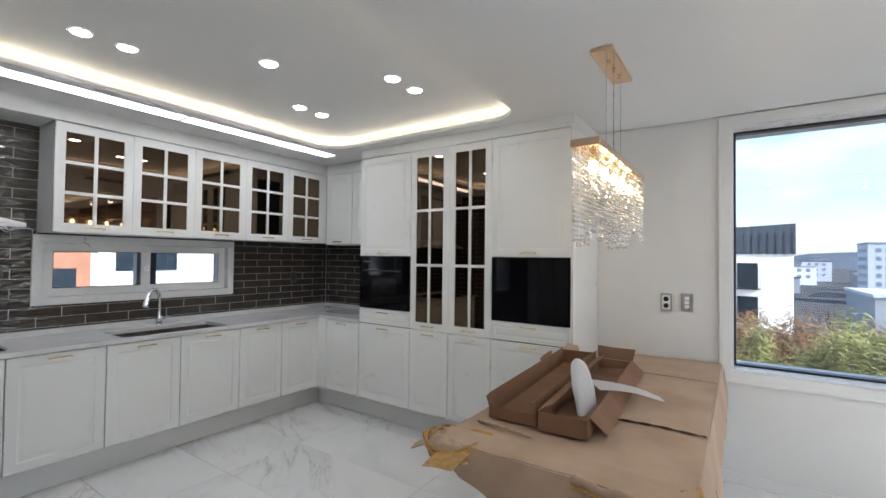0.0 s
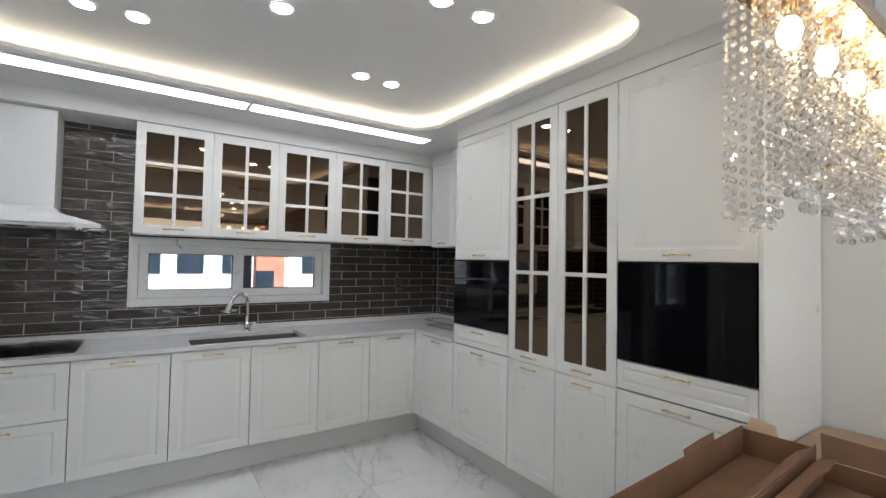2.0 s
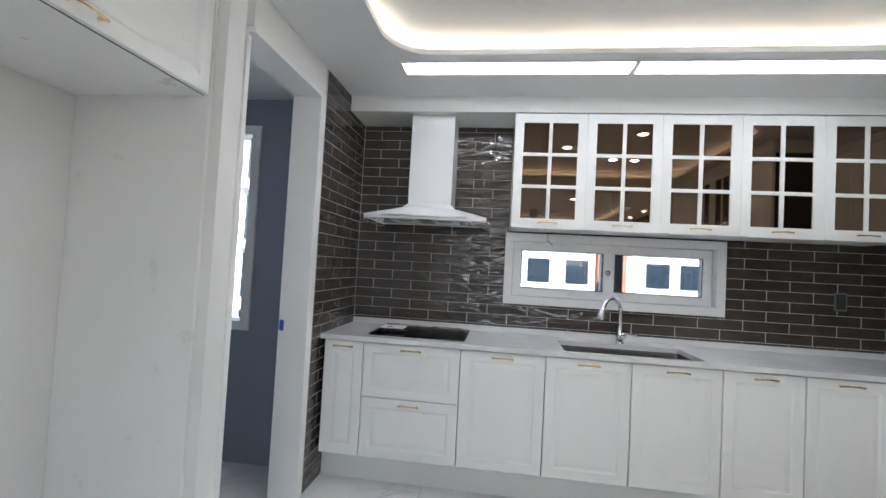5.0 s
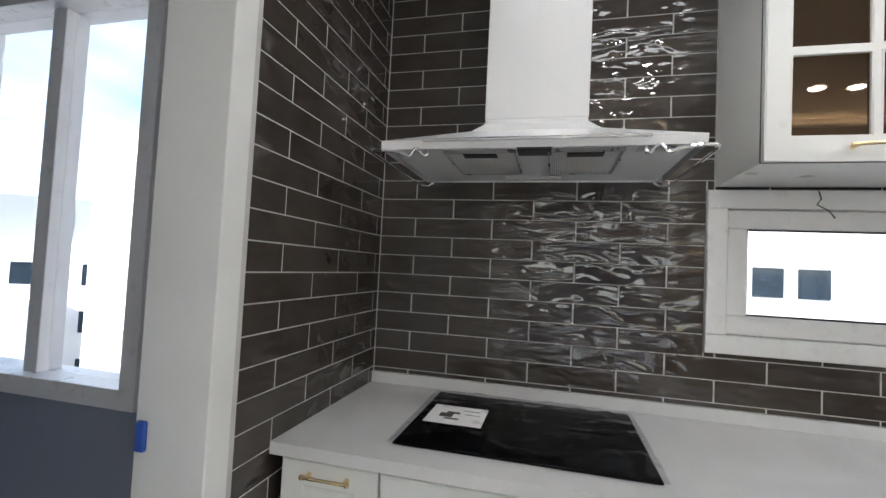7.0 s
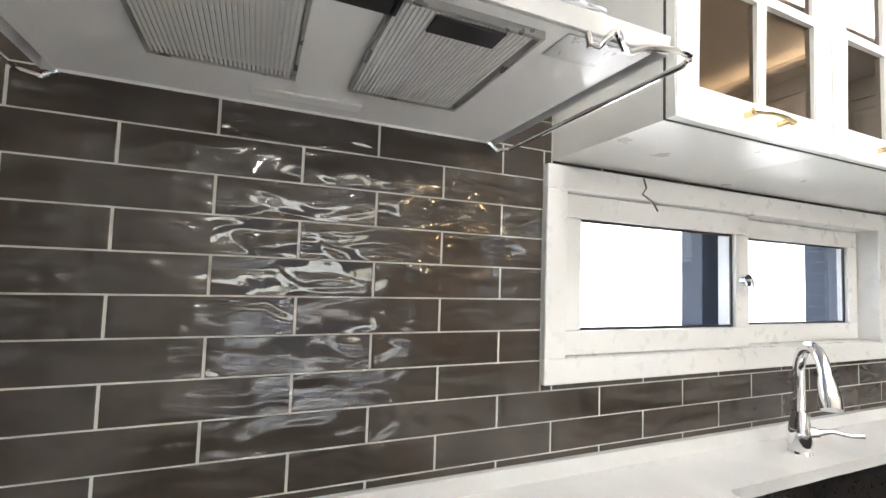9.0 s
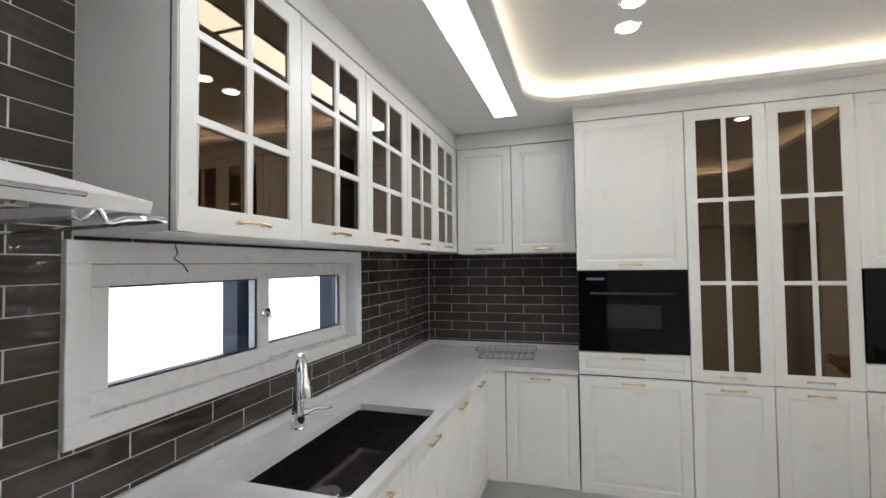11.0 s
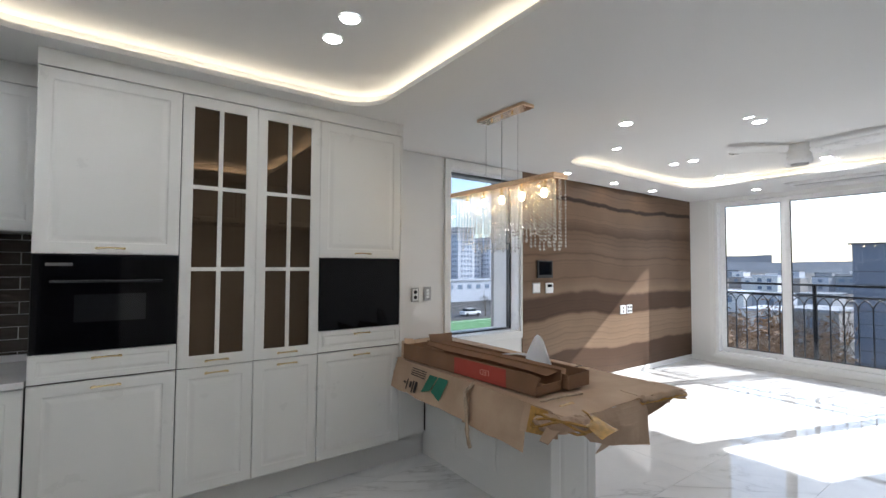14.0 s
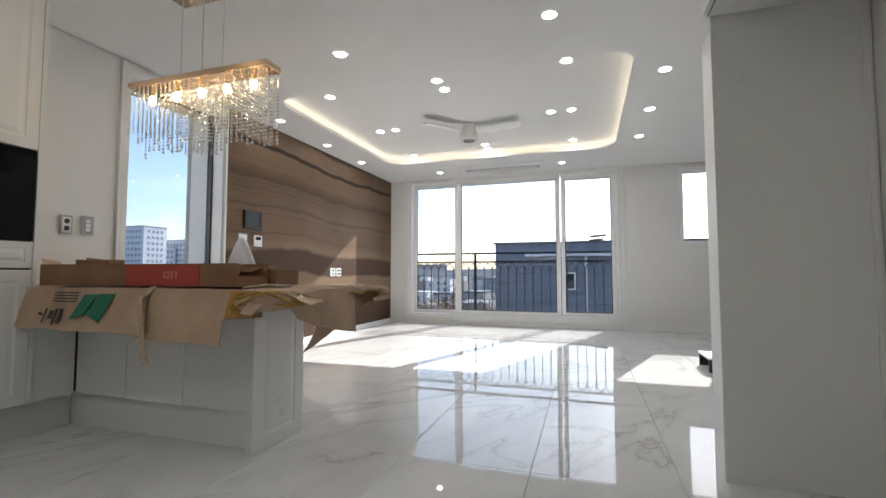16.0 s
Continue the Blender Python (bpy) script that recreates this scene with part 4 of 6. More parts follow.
def hood():
    h = thing("cooker_hood", "white chimney cooker hood with chrome rail", "cooker hood", pose(0, 0, 0.018))
    bm = bmesh.new()

    def ring(x0, y0, y1, z):
        return [bm.verts.new(p) for p in ((WX + 0.001, y0, z), (x0, y0, z), (x0, y1, z), (WX + 0.001, y1, z))]

    r = [ring(-3.655, -0.035, 0.757, 1.625), ring(-3.650, -0.035, 0.757, 1.648), ring(-3.668, -0.02, 0.742, 1.655), ring(-3.80, 0.18, 0.54, 1.715), ring(-3.836, 0.214, 0.506, 1.748), ring(-3.836, 0.214, 0.506, 1.76)]
    for a, b in zip(r, r[1:]):
        for i in range(4):
            bm.faces.new((a[i], a[(i + 1) % 4], b[(i + 1) % 4], b[i]))
    bm.faces.new(r[-1])
    part("canopy", bm, M["hoodwhite"], h)
    part("chimney", boxes((WX + 0.001, -3.838, 0.212, 0.508, 1.7605, 2.358), bevel=0.002), M["hoodwhite"], h)
    part("underside", boxes((WX + 0.002, -3.668, -0.02, 0.742, 1.630, 1.640)), M["hoodwhite"], h)
    part("control_box", boxes((-3.722, -3.660, 0.326, 0.412, 1.6195, 1.6295), bevel=0.002), M["dark"], h, "black control box")
    for y0, y1 in ((0.130, 0.322), (0.402, 0.588)):
        f = part("grease_filter", frame_ring2(-3.950, -3.685, y0, y1, 1.6195, 1.6295, 0.005), M["switchmat"], h, "grey framed grease filter")
        bmf = bmesh.new()
        n = int((y1 - y0 - 0.012) / 0.0060)
        for k in range(n):
            y = y0 + 0.006 + k * 0.0060
            box(bmf, -3.943, -3.692, y, y + 0.0036, 1.6205, 1.6234)
        o = part("filter_ribs", bmf, M["filter"], f, "fine ribbed steel mesh")
        o["kind"] = "stuff"
        part("filter_catch", boxes((-3.730, -3.694, (y0 + y1) / 2 - 0.045, (y0 + y1) / 2 + 0.045, 1.617, 1.6204), bevel=0.001), M["dark"], f, "black catch")
    part("lamp_cover", boxes((-4.05, -4.02, 0.26, 0.44, 1.625, 1.6295), bevel=0.001), M["filter"], h, "frosted lamp strip")
    part("rating_sticker", boxes((-3.73, -3.675, 0.615, 0.70, 1.6286, 1.6295)), M["switchmat"], h, "grey sticker")
    bm = bmesh.new()
    for ya, s in ((-0.035, -1), (0.757, 1)):
        tube(bm, [(-3.655, ya - s * 0.13, 1.622), (-3.652, ya - s * 0.13, 1.606), (-3.646, ya - s * 0.122, 1.604), (-3.640, ya - s * 0.106, 1.622), (-3.640, ya - s * 0.100, 1.623), (-3.641, ya - s * 0.088, 1.605), (-3.640, ya - s * 0.080, 1.604), (-3.634, ya - s * 0.06, 1.612), (-3.628, ya - s * 0.015, 1.616), (-3.630, ya + s * 0.008, 1.616), (-3.637, ya + s * 0.016, 1.615), (-3.650, ya + s * 0.02, 1.614), (-4.06, ya + s * 0.012, 1.606), (-4.075, ya - s * 0.01, 1.606), (-4.075, ya - s * 0.03, 1.618)], 0.0042, 8)
    tube(bm, [(-3.640, 0.085, 1.644), (-3.640, 0.637, 1.644)], 0.0045, 8)
    part("rail", bm, M["chrome"], h, "bent chrome rail", True)


M["hoodwhite"] = simple("white_enamel", (0.84, 0.84, 0.84), 0.16, vary=0.01)
hood()

# ---- hob, sink, tap ----
hb = thing("hob", "black glass hob still wrapped in plastic film", "hob", pose(0, 0.032, 0.013))
part("glass_plate", boxes((-4.035, -3.575, 0.035, 0.635, 0.8905, 0.897), bevel=0.002), M["black"], hb, "black glass plate")


def film():
    bm = bmesh.new()
    nx, ny = 40, 52
    g = [[None] * (ny + 1) for _ in range(nx + 1)]
    for i in range(nx + 1):
        for j in range(ny + 1):
            x, y = -4.045 + 0.48 * i / nx, 0.025 + 0.62 * j / ny
            edge = min(i, nx - i, j, ny - j) / 5
            n = abs(noise.noise((x * 9, y * 5 + x * 6, 1.3))) + 0.5 * abs(noise.noise((x * 25, y * 14, 4.0)))
            g[i][j] = bm.verts.new((x, y, 0.8985 + 0.030 * n * min(1, edge + 0.3)))
    for i in range(nx):
        for j in range(ny):
            bm.faces.new((g[i][j], g[i + 1][j], g[i + 1][j + 1], g[i][j + 1]))
    return bm


M["film"] = clear_glass("plastic_film", (0.75, 0.76, 0.78), 0.12)
part("plastic_film", film(), M["film"], hb, "crinkled clear plastic film", True)
lb = part("paper_label", boxes((-3.80, -3.655, 0.085, 0.235, 0.9275, 0.9282)), M["white"], hb, "white printed paper label")
lb.rotation_euler = (0, 0, 0)
for x0, x1, y0, y1 in ((-3.735, -3.705, 0.115, 0.150), (-3.75, -3.735, 0.13, 0.165), (-3.70, -3.69, 0.13, 0.17), (-3.77, -3.766, 0.17, 0.215), (-3.74, -3.737, 0.18, 0.22)):
    part("print_mark", boxes((x0, x1, y0, y1, 0.9283, 0.9286)), M["ink"], lb)

sk = thing("sink", "undermounted single-bowl steel sink, empty", "sink", pose(0, 0, 0.012))
bm = bmesh.new()
x0, x1, y0, y1 = SK[0] - 0.004, SK[1] + 0.004, SK[2] - 0.004, SK[3] + 0.004
rings = []
for inset, z in ((-0.01, 0.8615), (0.0, 0.8615), (0.002, 0.845), (0.006, 0.69), (0.016, 0.677), (0.05, 0.672)):
    rr = ring_points(x0 + inset, x1 - inset, y0 + inset, y1 - inset, max(0.012, 0.022 + inset), 5)
    rings.append([bm.verts.new((x, y, z)) for x, y in rr])
for a, b in zip(rings, rings[1:]):
    for i in range(len(a)):
        bm.faces.new((a[i], a[(i + 1) % len(a)], b[(i + 1) % len(a)], b[i]))
bm.faces.new(rings[-1])
part("bowl", bm, M["steel"], sk, "", True)
bm = bmesh.new()
cyl(bm, (-3.85, 1.64, 0.6745), 0.055, 0.005, "Z", 0.05)
part("drain", bm, M["chrome"], sk, "", True)


def tap():
    t = thing("tap", "chrome gooseneck kitchen tap with side lever", "tap", pose(-4.0, 1.672, CT1))
    bm = bmesh.new()
    cyl(bm, (0, 0, 0.006), 0.029, 0.012, "Z", 0.026)
    tube(bm, [(0, 0, 0.0), (0, 0, 0.03), (0, 0, 0.07), (0, 0, 0.11)], 0.02, 18, radii=[0.027, 0.029, 0.025, 0.018])
    part("body", bm, M["chrome"], t, "", True)
    bm = bmesh.new()
    pts = [(0, 0, 0.10), (0, 0, 0.20)]
    for k in range(13):
        a = math.pi * k / 12 * 0.92
        reach = 0.098 - 0.098 * math.cos(a)
        pts.append((0.68 * reach, -0.73 * reach, 0.218 + 0.078 * math.sin(a)))
    tube(bm, pts, 0.0138, 14)
    part("spout", bm, M["chrome"], t, "", True)
    bm = bmesh.new()
    e = Vector(pts[-1])
    d = (Vector(pts[-1]) - Vector(pts[-2])).normalized()
    tube(bm, [e, e + d * 0.02, e + d * 0.05, e + d * 0.075], 0.014, 16, radii=[0.0150, 0.0190, 0.0225, 0.0215])
    part("spray_head", bm, M["chrome"], t, "", True)
    bm = bmesh.new()
    tube(bm, [(0.010, 0.009, 0.05), (0.030, 0.026, 0.056)], 0.02, 16, radii=[0.019, 0.016])
    tube(bm, [(0.030, 0.026, 0.056), (0.052, 0.044, 0.066), (0.082, 0.066, 0.062), (0.104, 0.082, 0.068)], 0.006, 10, radii=[0.011, 0.007, 0.0055, 0.0075])
    part("lever", bm, M["chrome"], t, "", True)


tap()
# clear plastic dish rack insert in the corner
def rack():
    r = thing("wire_tray", "low clear plastic wrapped wire tray on the worktop", "tray", pose(-3.42, 3.20, CT1, 0, 0, 4))
    for name, z, w, d in (("rim", 0.055, 0.20, 0.105), ("base", 0.006, 0.185, 0.095)):
        bm = bmesh.new()
        tube(bm, [(x, y, z) for x, y in ring_points(-w, w, -d, d, 0.02, 4)], 0.003, 6, closed=True)
        part(name, bm, M["film"], r, "", True)
    for k in range(9):
        x = -0.17 + 0.34 * k / 8
        bm = bmesh.new()
        tube(bm, [(x * 1.06, -0.105, 0.055), (x, -0.095, 0.006), (x, 0.095, 0.006), (x * 1.06, 0.105, 0.055)], 0.0018, 6)
        part("wire", bm, M["film"], r, "", True)


rack()


# ---- outlets and controls ----
def plate(name, label, m, w, h, mats, holes):
    p = thing(name, label, "outlet" if "outlet" in name else "switch", m)
    part("plate", boxes((-w / 2, w / 2, -0.007, 0, -h / 2, h / 2), bevel=0.003, seg=2), M[mats[0]], p)
    part("face", boxes((-w / 2 + 0.010, w / 2 - 0.010, -0.0085, -0.0072, -h / 2 + 0.012, h / 2 - 0.012), bevel=0.001), M[mats[1]], p)
    for kind, x, z, a in holes:
        bm = bmesh.new()
        if kind == "round":
            cyl(bm, (x, -0.0095, z), a, 0.003, "Y", None, 20)
            part("socket", bm, M["dark" if mats[1] == "white" else "ink"], p, "round dark socket", True)
        else:
            box(bm, x - 0.014, x + 0.014, -0.0105, -0.0086, z - a, z + a, 0.0015)
            part("button", bm, M["white"], p)
    return p


plate("wall_outlet", "grey double outlet on the white wall", pose(-0.442, WY - 0.001, 1.182), 0.075, 0.128, ("switchmat", "white"), [("round", 0, 0.024, 0.017), ("round", 0, -0.024, 0.017)])
plate("wall_switch", "grey framed wall switch with white buttons", pose(-0.308, WY - 0.001, 1.188), 0.078, 0.128, ("switchmat", "switchmat"), [("b", 0, 0.03, 0.012), ("b", 0, 0.0, 0.012), ("b", 0, -0.03, 0.012)])
plate("wall_outlet", "dark outlet on the tiled kitchen wall", pose(WX + 0.001, 3.066, 1.258, 0, 0, 90), 0.075, 0.12, ("inkgrey", "dark"), [("round", 0, 0.024, 0.017), ("round", 0, -0.024, 0.017)])
SP = WY - 0.0085
plate("wall_switch", "white wall switch on the stone panel", pose(1.150, SP, 1.202), 0.125, 0.118, ("switchmat", "white"), [("b", -0.022, 0.02, 0.016), ("b", 0.022, 0.02, 0.016), ("b", -0.022, -0.02, 0.016), ("b", 0.022, -0.02, 0.016)])
th = thing("thermostat", "white room thermostat with small dark display", "thermostat", pose(1.360, SP, 1.198))
part("case", boxes((-0.06, 0.06, -0.016, 0, -0.058, 0.058), bevel=0.004, seg=2), M["white"], th)
part("display", boxes((-0.04, 0.04, -0.0175, -0.0162, 0.010, 0.042)), M["black"], th, "dark display")
dp = thing("door_phone", "black glass video door phone", "door phone", pose(1.280, SP, 1.412))
part("case", boxes((-0.125, 0.125, -0.022, 0, -0.098, 0.098), bevel=0.004, seg=2), M["dark"], dp)
part("screen", boxes((-0.105, 0.105, -0.0238, -0.0222, -0.065, 0.085)), M["black"], dp, "dark glass screen")
for x in (2.835, 2.985):
    plate("wall_outlet", "white outlet on the stone panel", pose(x, SP, 0.872), 0.125, 0.115, ("white", "white"), [("round", -0.026, 0.024, 0.016), ("round", 0.026, 0.024, 0.016), ("round", -0.026, -0.024, 0.016), ("round", 0.026, -0.024, 0.016)] if x > 2.9 else [("round", 0, 0.024, 0.016), ("round", 0, -0.024, 0.016)])
# low step stool by the wall end
st = thing("step_stool", "low black and white step stool on the floor", "stool", pose(2.02, -0.80, 0))
part("top", boxes((-0.12, 0.25, -0.30, 0.02, 0.11, 0.13), bevel=0.004), M["white"], st)
for x in (-0.11, 0.23):
    part("leg", boxes((x, x + 0.018, -0.29, 0.01, 0, 0.109)), M["dark"], st, "black leg")

# ---- island ----
il = thing("island", "white panelled kitchen island with a stone top", "island", pose(0, 0, 0))
IZ = 0.742
part("body", boxes((-0.690, -0.365, 1.752, WY - 0.014, ZB, IZ)), M["carcass"], il)
part("back_panel", boxes((-0.3645, -0.350, 1.752, WY - 0.014, 0, IZ)), M["cab"], il)
part("plinth", boxes((-0.672, -0.40, 1.752, WY - 0.014, 0, ZB - 0.003)), M["cab"], il)
e = part("end_panel", panel_door(0.385, IZ, 0.04, 0.07), M["cab"], il, "panelled white end")
e.location = (-0.745, 1.700, 0)
for a, b in ((1.755, 2.165), (2.165, 2.563), (2.563, 2.945)):
    d = part("door", boxes((-0.711, -0.691, a + 0.0025, b - 0.0025, ZB, IZ - 0.004), bevel=0.0015), M["cab"], il)
part("filler", boxes((-0.925, -0.715, 2.955, 2.972, ZB, IZ)), M["cab"], il)
part("top", boxes((-0.960, -0.115, 1.530, WY - 0.001, IZ + 0.001, 0.770), bevel=0.002), M["quartz"], il, "pale stone top")


def wobble(p, a):
    return Vector(p) + a * Vector((noise.noise(Vector(p) * 7), noise.noise(Vector(p) * 7 + Vector((9, 1, 3))), noise.noise(Vector(p) * 6 + Vector((2, 8, 5)))))


def sheet(corners, nu, nv, a, thick=0.004, bow=0.0):
    """A warped board between four corners (two edges), with a real thickness."""
    p00, p10, p11, p01 = [Vector(c) for c in corners]
    bm = bmesh.new()
    top, low = [], []
    nrm = (p10 - p00).cross(p01 - p00).normalized()
    for i in range(nu + 1):
        ra, rb = [], []
        for j in range(nv + 1):
            u, v = i / nu, j / nv
            p = (p00 * (1 - u) + p10 * u) * (1 - v) + (p01 * (1 - u) + p11 * u) * v
            q = wobble(p, a * (0.25 + v)) + nrm * bow * math.sin(math.pi * v)
            ra.append(bm.verts.new(q))
            rb.append(bm.verts.new(q - nrm * thick))
        top.append(ra)
        low.append(rb)
    for i in range(nu):
        for j in range(nv):
            bm.faces.new((top[i][j], top[i + 1][j], top[i + 1][j + 1], top[i][j + 1]))
            bm.faces.new((low[i][j], low[i][j + 1], low[i + 1][j + 1], low[i + 1][j]))
    for i in range(nu):
        bm.faces.new((top[i][0], low[i][0], low[i + 1][0], top[i + 1][0]))
        bm.faces.new((top[i][nv], top[i + 1][nv], low[i + 1][nv], low[i][nv]))
    for j in range(nv):
        bm.faces.new((top[0][j], top[0][j + 1], low[0][j + 1], low[0][j]))
        bm.faces.new((top[nu][j], low[nu][j], low[nu][j + 1], top[nu][j + 1]))
    return bm


cv = thing("cardboard_cover", "torn brown cardboard sheets taped over the island top", "cardboard")
part("top_sheet", sheet(((-0.975, 1.50, 0.783), (-0.10, 1.50, 0.783), (-0.10, 2.02, 0.783), (-0.975, 2.02, 0.783)), 16, 12, 0.006), M["card"], cv)
part("top_sheet", sheet(((-0.975, 1.985, 0.788), (-0.10, 1.985, 0.788), (-0.10, 2.95, 0.784), (-0.975, 2.95, 0.784)), 16, 14, 0.005), M["card"], cv)
part("top_sheet", sheet(((-0.92, 2.935, 0.788), (-0.10, 2.935, 0.788), (-0.10, WY - 0.004, 0.784), (-0.92, WY - 0.004, 0.784)), 14, 8, 0.004), M["card"], cv)
fl = part("side_flap", sheet(((-0.978, 2.07, 0.785), (-0.978, 2.90, 0.785), (-1.02, 2.95, 0.590), (-1.03, 2.06, 0.585)), 14, 6, 0.010), M["card"], cv)
part("side_flap", sheet(((-0.975, 1.66, 0.783), (-0.975, 2.10, 0.783), (-1.0, 2.13, 0.560), (-1.01, 1.64, 0.556)), 10, 6, 0.012), M["card"], cv)
part("side_flap", sheet(((-0.098, 1.98, 0.785), (-0.098, WY - 0.01, 0.785), (-0.070, WY - 0.02, 0.60), (-0.060, 2.0, 0.52)), 14, 6, 0.012), M["card"], cv)
part("corner_flap", sheet(((-0.975, 1.50, 0.783), (-0.975, 1.67, 0.783), (-1.02, 1.66, 0.665), (-1.00, 1.44, 0.68)), 8, 6, 0.018), M["card"], cv)
part("end_flap", sheet(((-0.985, 1.505, 0.784), (-0.40, 1.505, 0.784), (-0.40, 1.385, 0.772), (-1.005, 1.405, 0.762)), 14, 5, 0.010), M["card"], cv)
part("end_flap", sheet(((-1.015, 1.402, 0.764), (-0.40, 1.383, 0.774), (-0.43, 1.350, 0.560), (-0.86, 1.372, 0.655)), 14, 8, 0.016, bow=-0.012), M["card"], cv)
part("end_flap", sheet(((-0.42, 1.505, 0.786), (-0.10, 1.505, 0.786), (-0.065, 1.335, 0.772), (-0.42, 1.383, 0.774)), 10, 5, 0.010), M["card"], cv)
part("corner_tip", sheet(((-0.985, 1.47, 0.780), (-0.96, 1.40, 0.766), (-1.115, 1.400, 0.695), (-1.125, 1.440, 0.702)), 6, 6, 0.008), M["card"], cv)
part("end_flap", sheet(((-0.42, 1.505, 0.783), (-0.10, 1.505, 0.783), (-0.10, 1.37, 0.735), (-0.52, 1.58, 0.450)), 10, 10, 0.014, bow=-0.015), M["card"], cv)
part("end_flap", sheet(((-0.10, 1.50, 0.783), (-0.10, 1.985, 0.783), (-0.065, 1.96, 0.62), (-0.085, 1.40, 0.69)), 10, 6, 0.012), M["card"], cv)
bm = bmesh.new()
roll = [wobble((-0.44 + 0.36 * k / 18, 1.372 - 0.030 * k / 18, 0.756 + 0.006 * math.sin(k)), 0.02) for k in range(19)]
tube(bm, roll, 0.04, 12, radii=[0.012 + 0.008 * abs(math.sin(k * 1.7)) for k in range(19)])
for v in bm.verts:
    v.co = wobble(v.co, 0.012)
part("rolled_edge", bm, M["card"], cv, "crumpled rolled cardboard edge", True)
bm = bmesh.new()
tear = [wobble((-0.44 + 0.335 * k / 16, 1.986, 0.7905), 0.006) for k in range(17)]
tube(bm, tear, 0.004, 5, radii=[0.002 + 0.004 * abs(math.sin(k * 2.3)) for k in range(17)])
part("torn_edge", bm, M["ink"], cv, "dark torn edge between the sheets")
# torn strips and tape
M["tornpaper"] = simple("torn_board_edge", (0.46, 0.36, 0.26), 0.9, vary=0.2, scale=60, grain=0.5, gscale=90)
M["pinkprint"] = simple("pale_red_print", (0.62, 0.26, 0.20), 0.7)
for pts, w in ((((-0.93, 1.62, 0.79), (-0.80, 1.585, 0.80), (-0.62, 1.56, 0.795)), 0.018), (((-0.96, 2.06, 0.792), (-1.01, 2.075, 0.74), (-1.035, 2.05, 0.60), (-1.045, 2.02, 0.52), (-1.045, 1.995, 0.455)), 0.03)):
    bm = bmesh.new()
    many = []
    for a, b in zip(pts, pts[1:]):
        for k in range(5):
            many.append(wobble(Vector(a).lerp(Vector(b), k / 5), 0.012))
    tube(bm, many, w / 2, 6, radii=[w * (0.3 + 0.35 * abs(noise.noise(p * 40))) for p in many])
    part("torn_strip", bm, M["tornpaper"], cv, "curled torn cardboard strip")
M["tape"] = simple("amber_packing_tape", (0.42, 0.24, 0.06), 0.18, vary=0.3, scale=40, grain=0.4, gscale=60)
for cs in (((-0.90, 1.52, 0.790), (-0.80, 1.52, 0.790), (-0.83, 1.26, 0.735), (-0.95, 1.25, 0.728)), ((-0.98, 1.52, 0.780), (-0.985, 1.62, 0.780), (-1.035, 1.60, 0.675), (-1.015, 1.46, 0.685)), ((-0.14, 1.47, 0.787), (-0.09, 1.53, 0.787), (-0.06, 1.44, 0.70), (-0.10, 1.31, 0.735))):
    part("packing_tape", sheet(cs, 8, 8, 0.012, 0.0015), M["tape"], cv, "crinkled amber packing tape")
bm = sheet(((-0.45, 1.36, 0.752), (-0.10, 1.31, 0.756), (-0.09, 1.345, 0.770), (-0.45, 1.40, 0.772)), 12, 3, 0.010, 0.0015)
part("packing_tape", bm, M["tape"], cv, "crinkled amber packing tape")
# bunched wrapping at the near corner
bm = bmesh.new()
bmesh.ops.create_icosphere(bm, subdivisions=4, radius=1.0, matrix=Matrix.Translation((-0.93, 1.47, 0.738)) @ Matrix.Rotation(radians(-20), 4, "Z") @ Matrix.Diagonal((0.13, 0.14, 0.042, 1)))
for v in bm.verts:
    v.co = wobble(v.co, 0.030)
    v.co += 0.012 * Vector((noise.noise(v.co * 30), noise.noise(v.co * 30 + Vector((5, 5, 5))), noise.noise(v.co * 34)))
part("bunched_wrap", bm, M["card"], cv, "bunched torn cardboard corner")
bm = bmesh.new()
for k in range(3):
    tube(bm, [wobble((-0.93 + 0.135 * math.cos(a) * (1 - 0.1 * k), 1.47 + 0.145 * math.sin(a), 0.745 + 0.05 * math.sin(a * 2 + k) * 0.6), 0.02) for a in [2 * math.pi * s / 22 for s in range(22)]], 0.006, 5, closed=True)
part("packing_tape", bm, M["tape"], cv, "twisted amber packing tape")
# prints on the hanging flap
def on_flap(u, v, out=0.006):
    a, b = Vector((-0.978, 2.07, 0.785)).lerp(Vector((-0.978, 2.90, 0.785)), u), Vector((-1.03, 2.06, 0.585)).lerp(Vector((-1.02, 2.95, 0.590)), u)
    return a.lerp(b, v) + Vector((-out, 0, -0.001))


def patch(us, name, material, parent, label=""):
    bm = bmesh.new()
    vs = [bm.verts.new(on_flap(u, v, 0.012)) for u, v in us]
    ws = [bm.verts.new(on_flap(u, v, 0.0100)) for u, v in us]
    bm.faces.new(vs)
    bm.faces.new(ws[::-1])
    n = len(vs)
    for i in range(n):
        bm.faces.new((vs[i], ws[i], ws[(i + 1) % n], vs[(i + 1) % n]))
    return part(name, bm, material, parent, label)


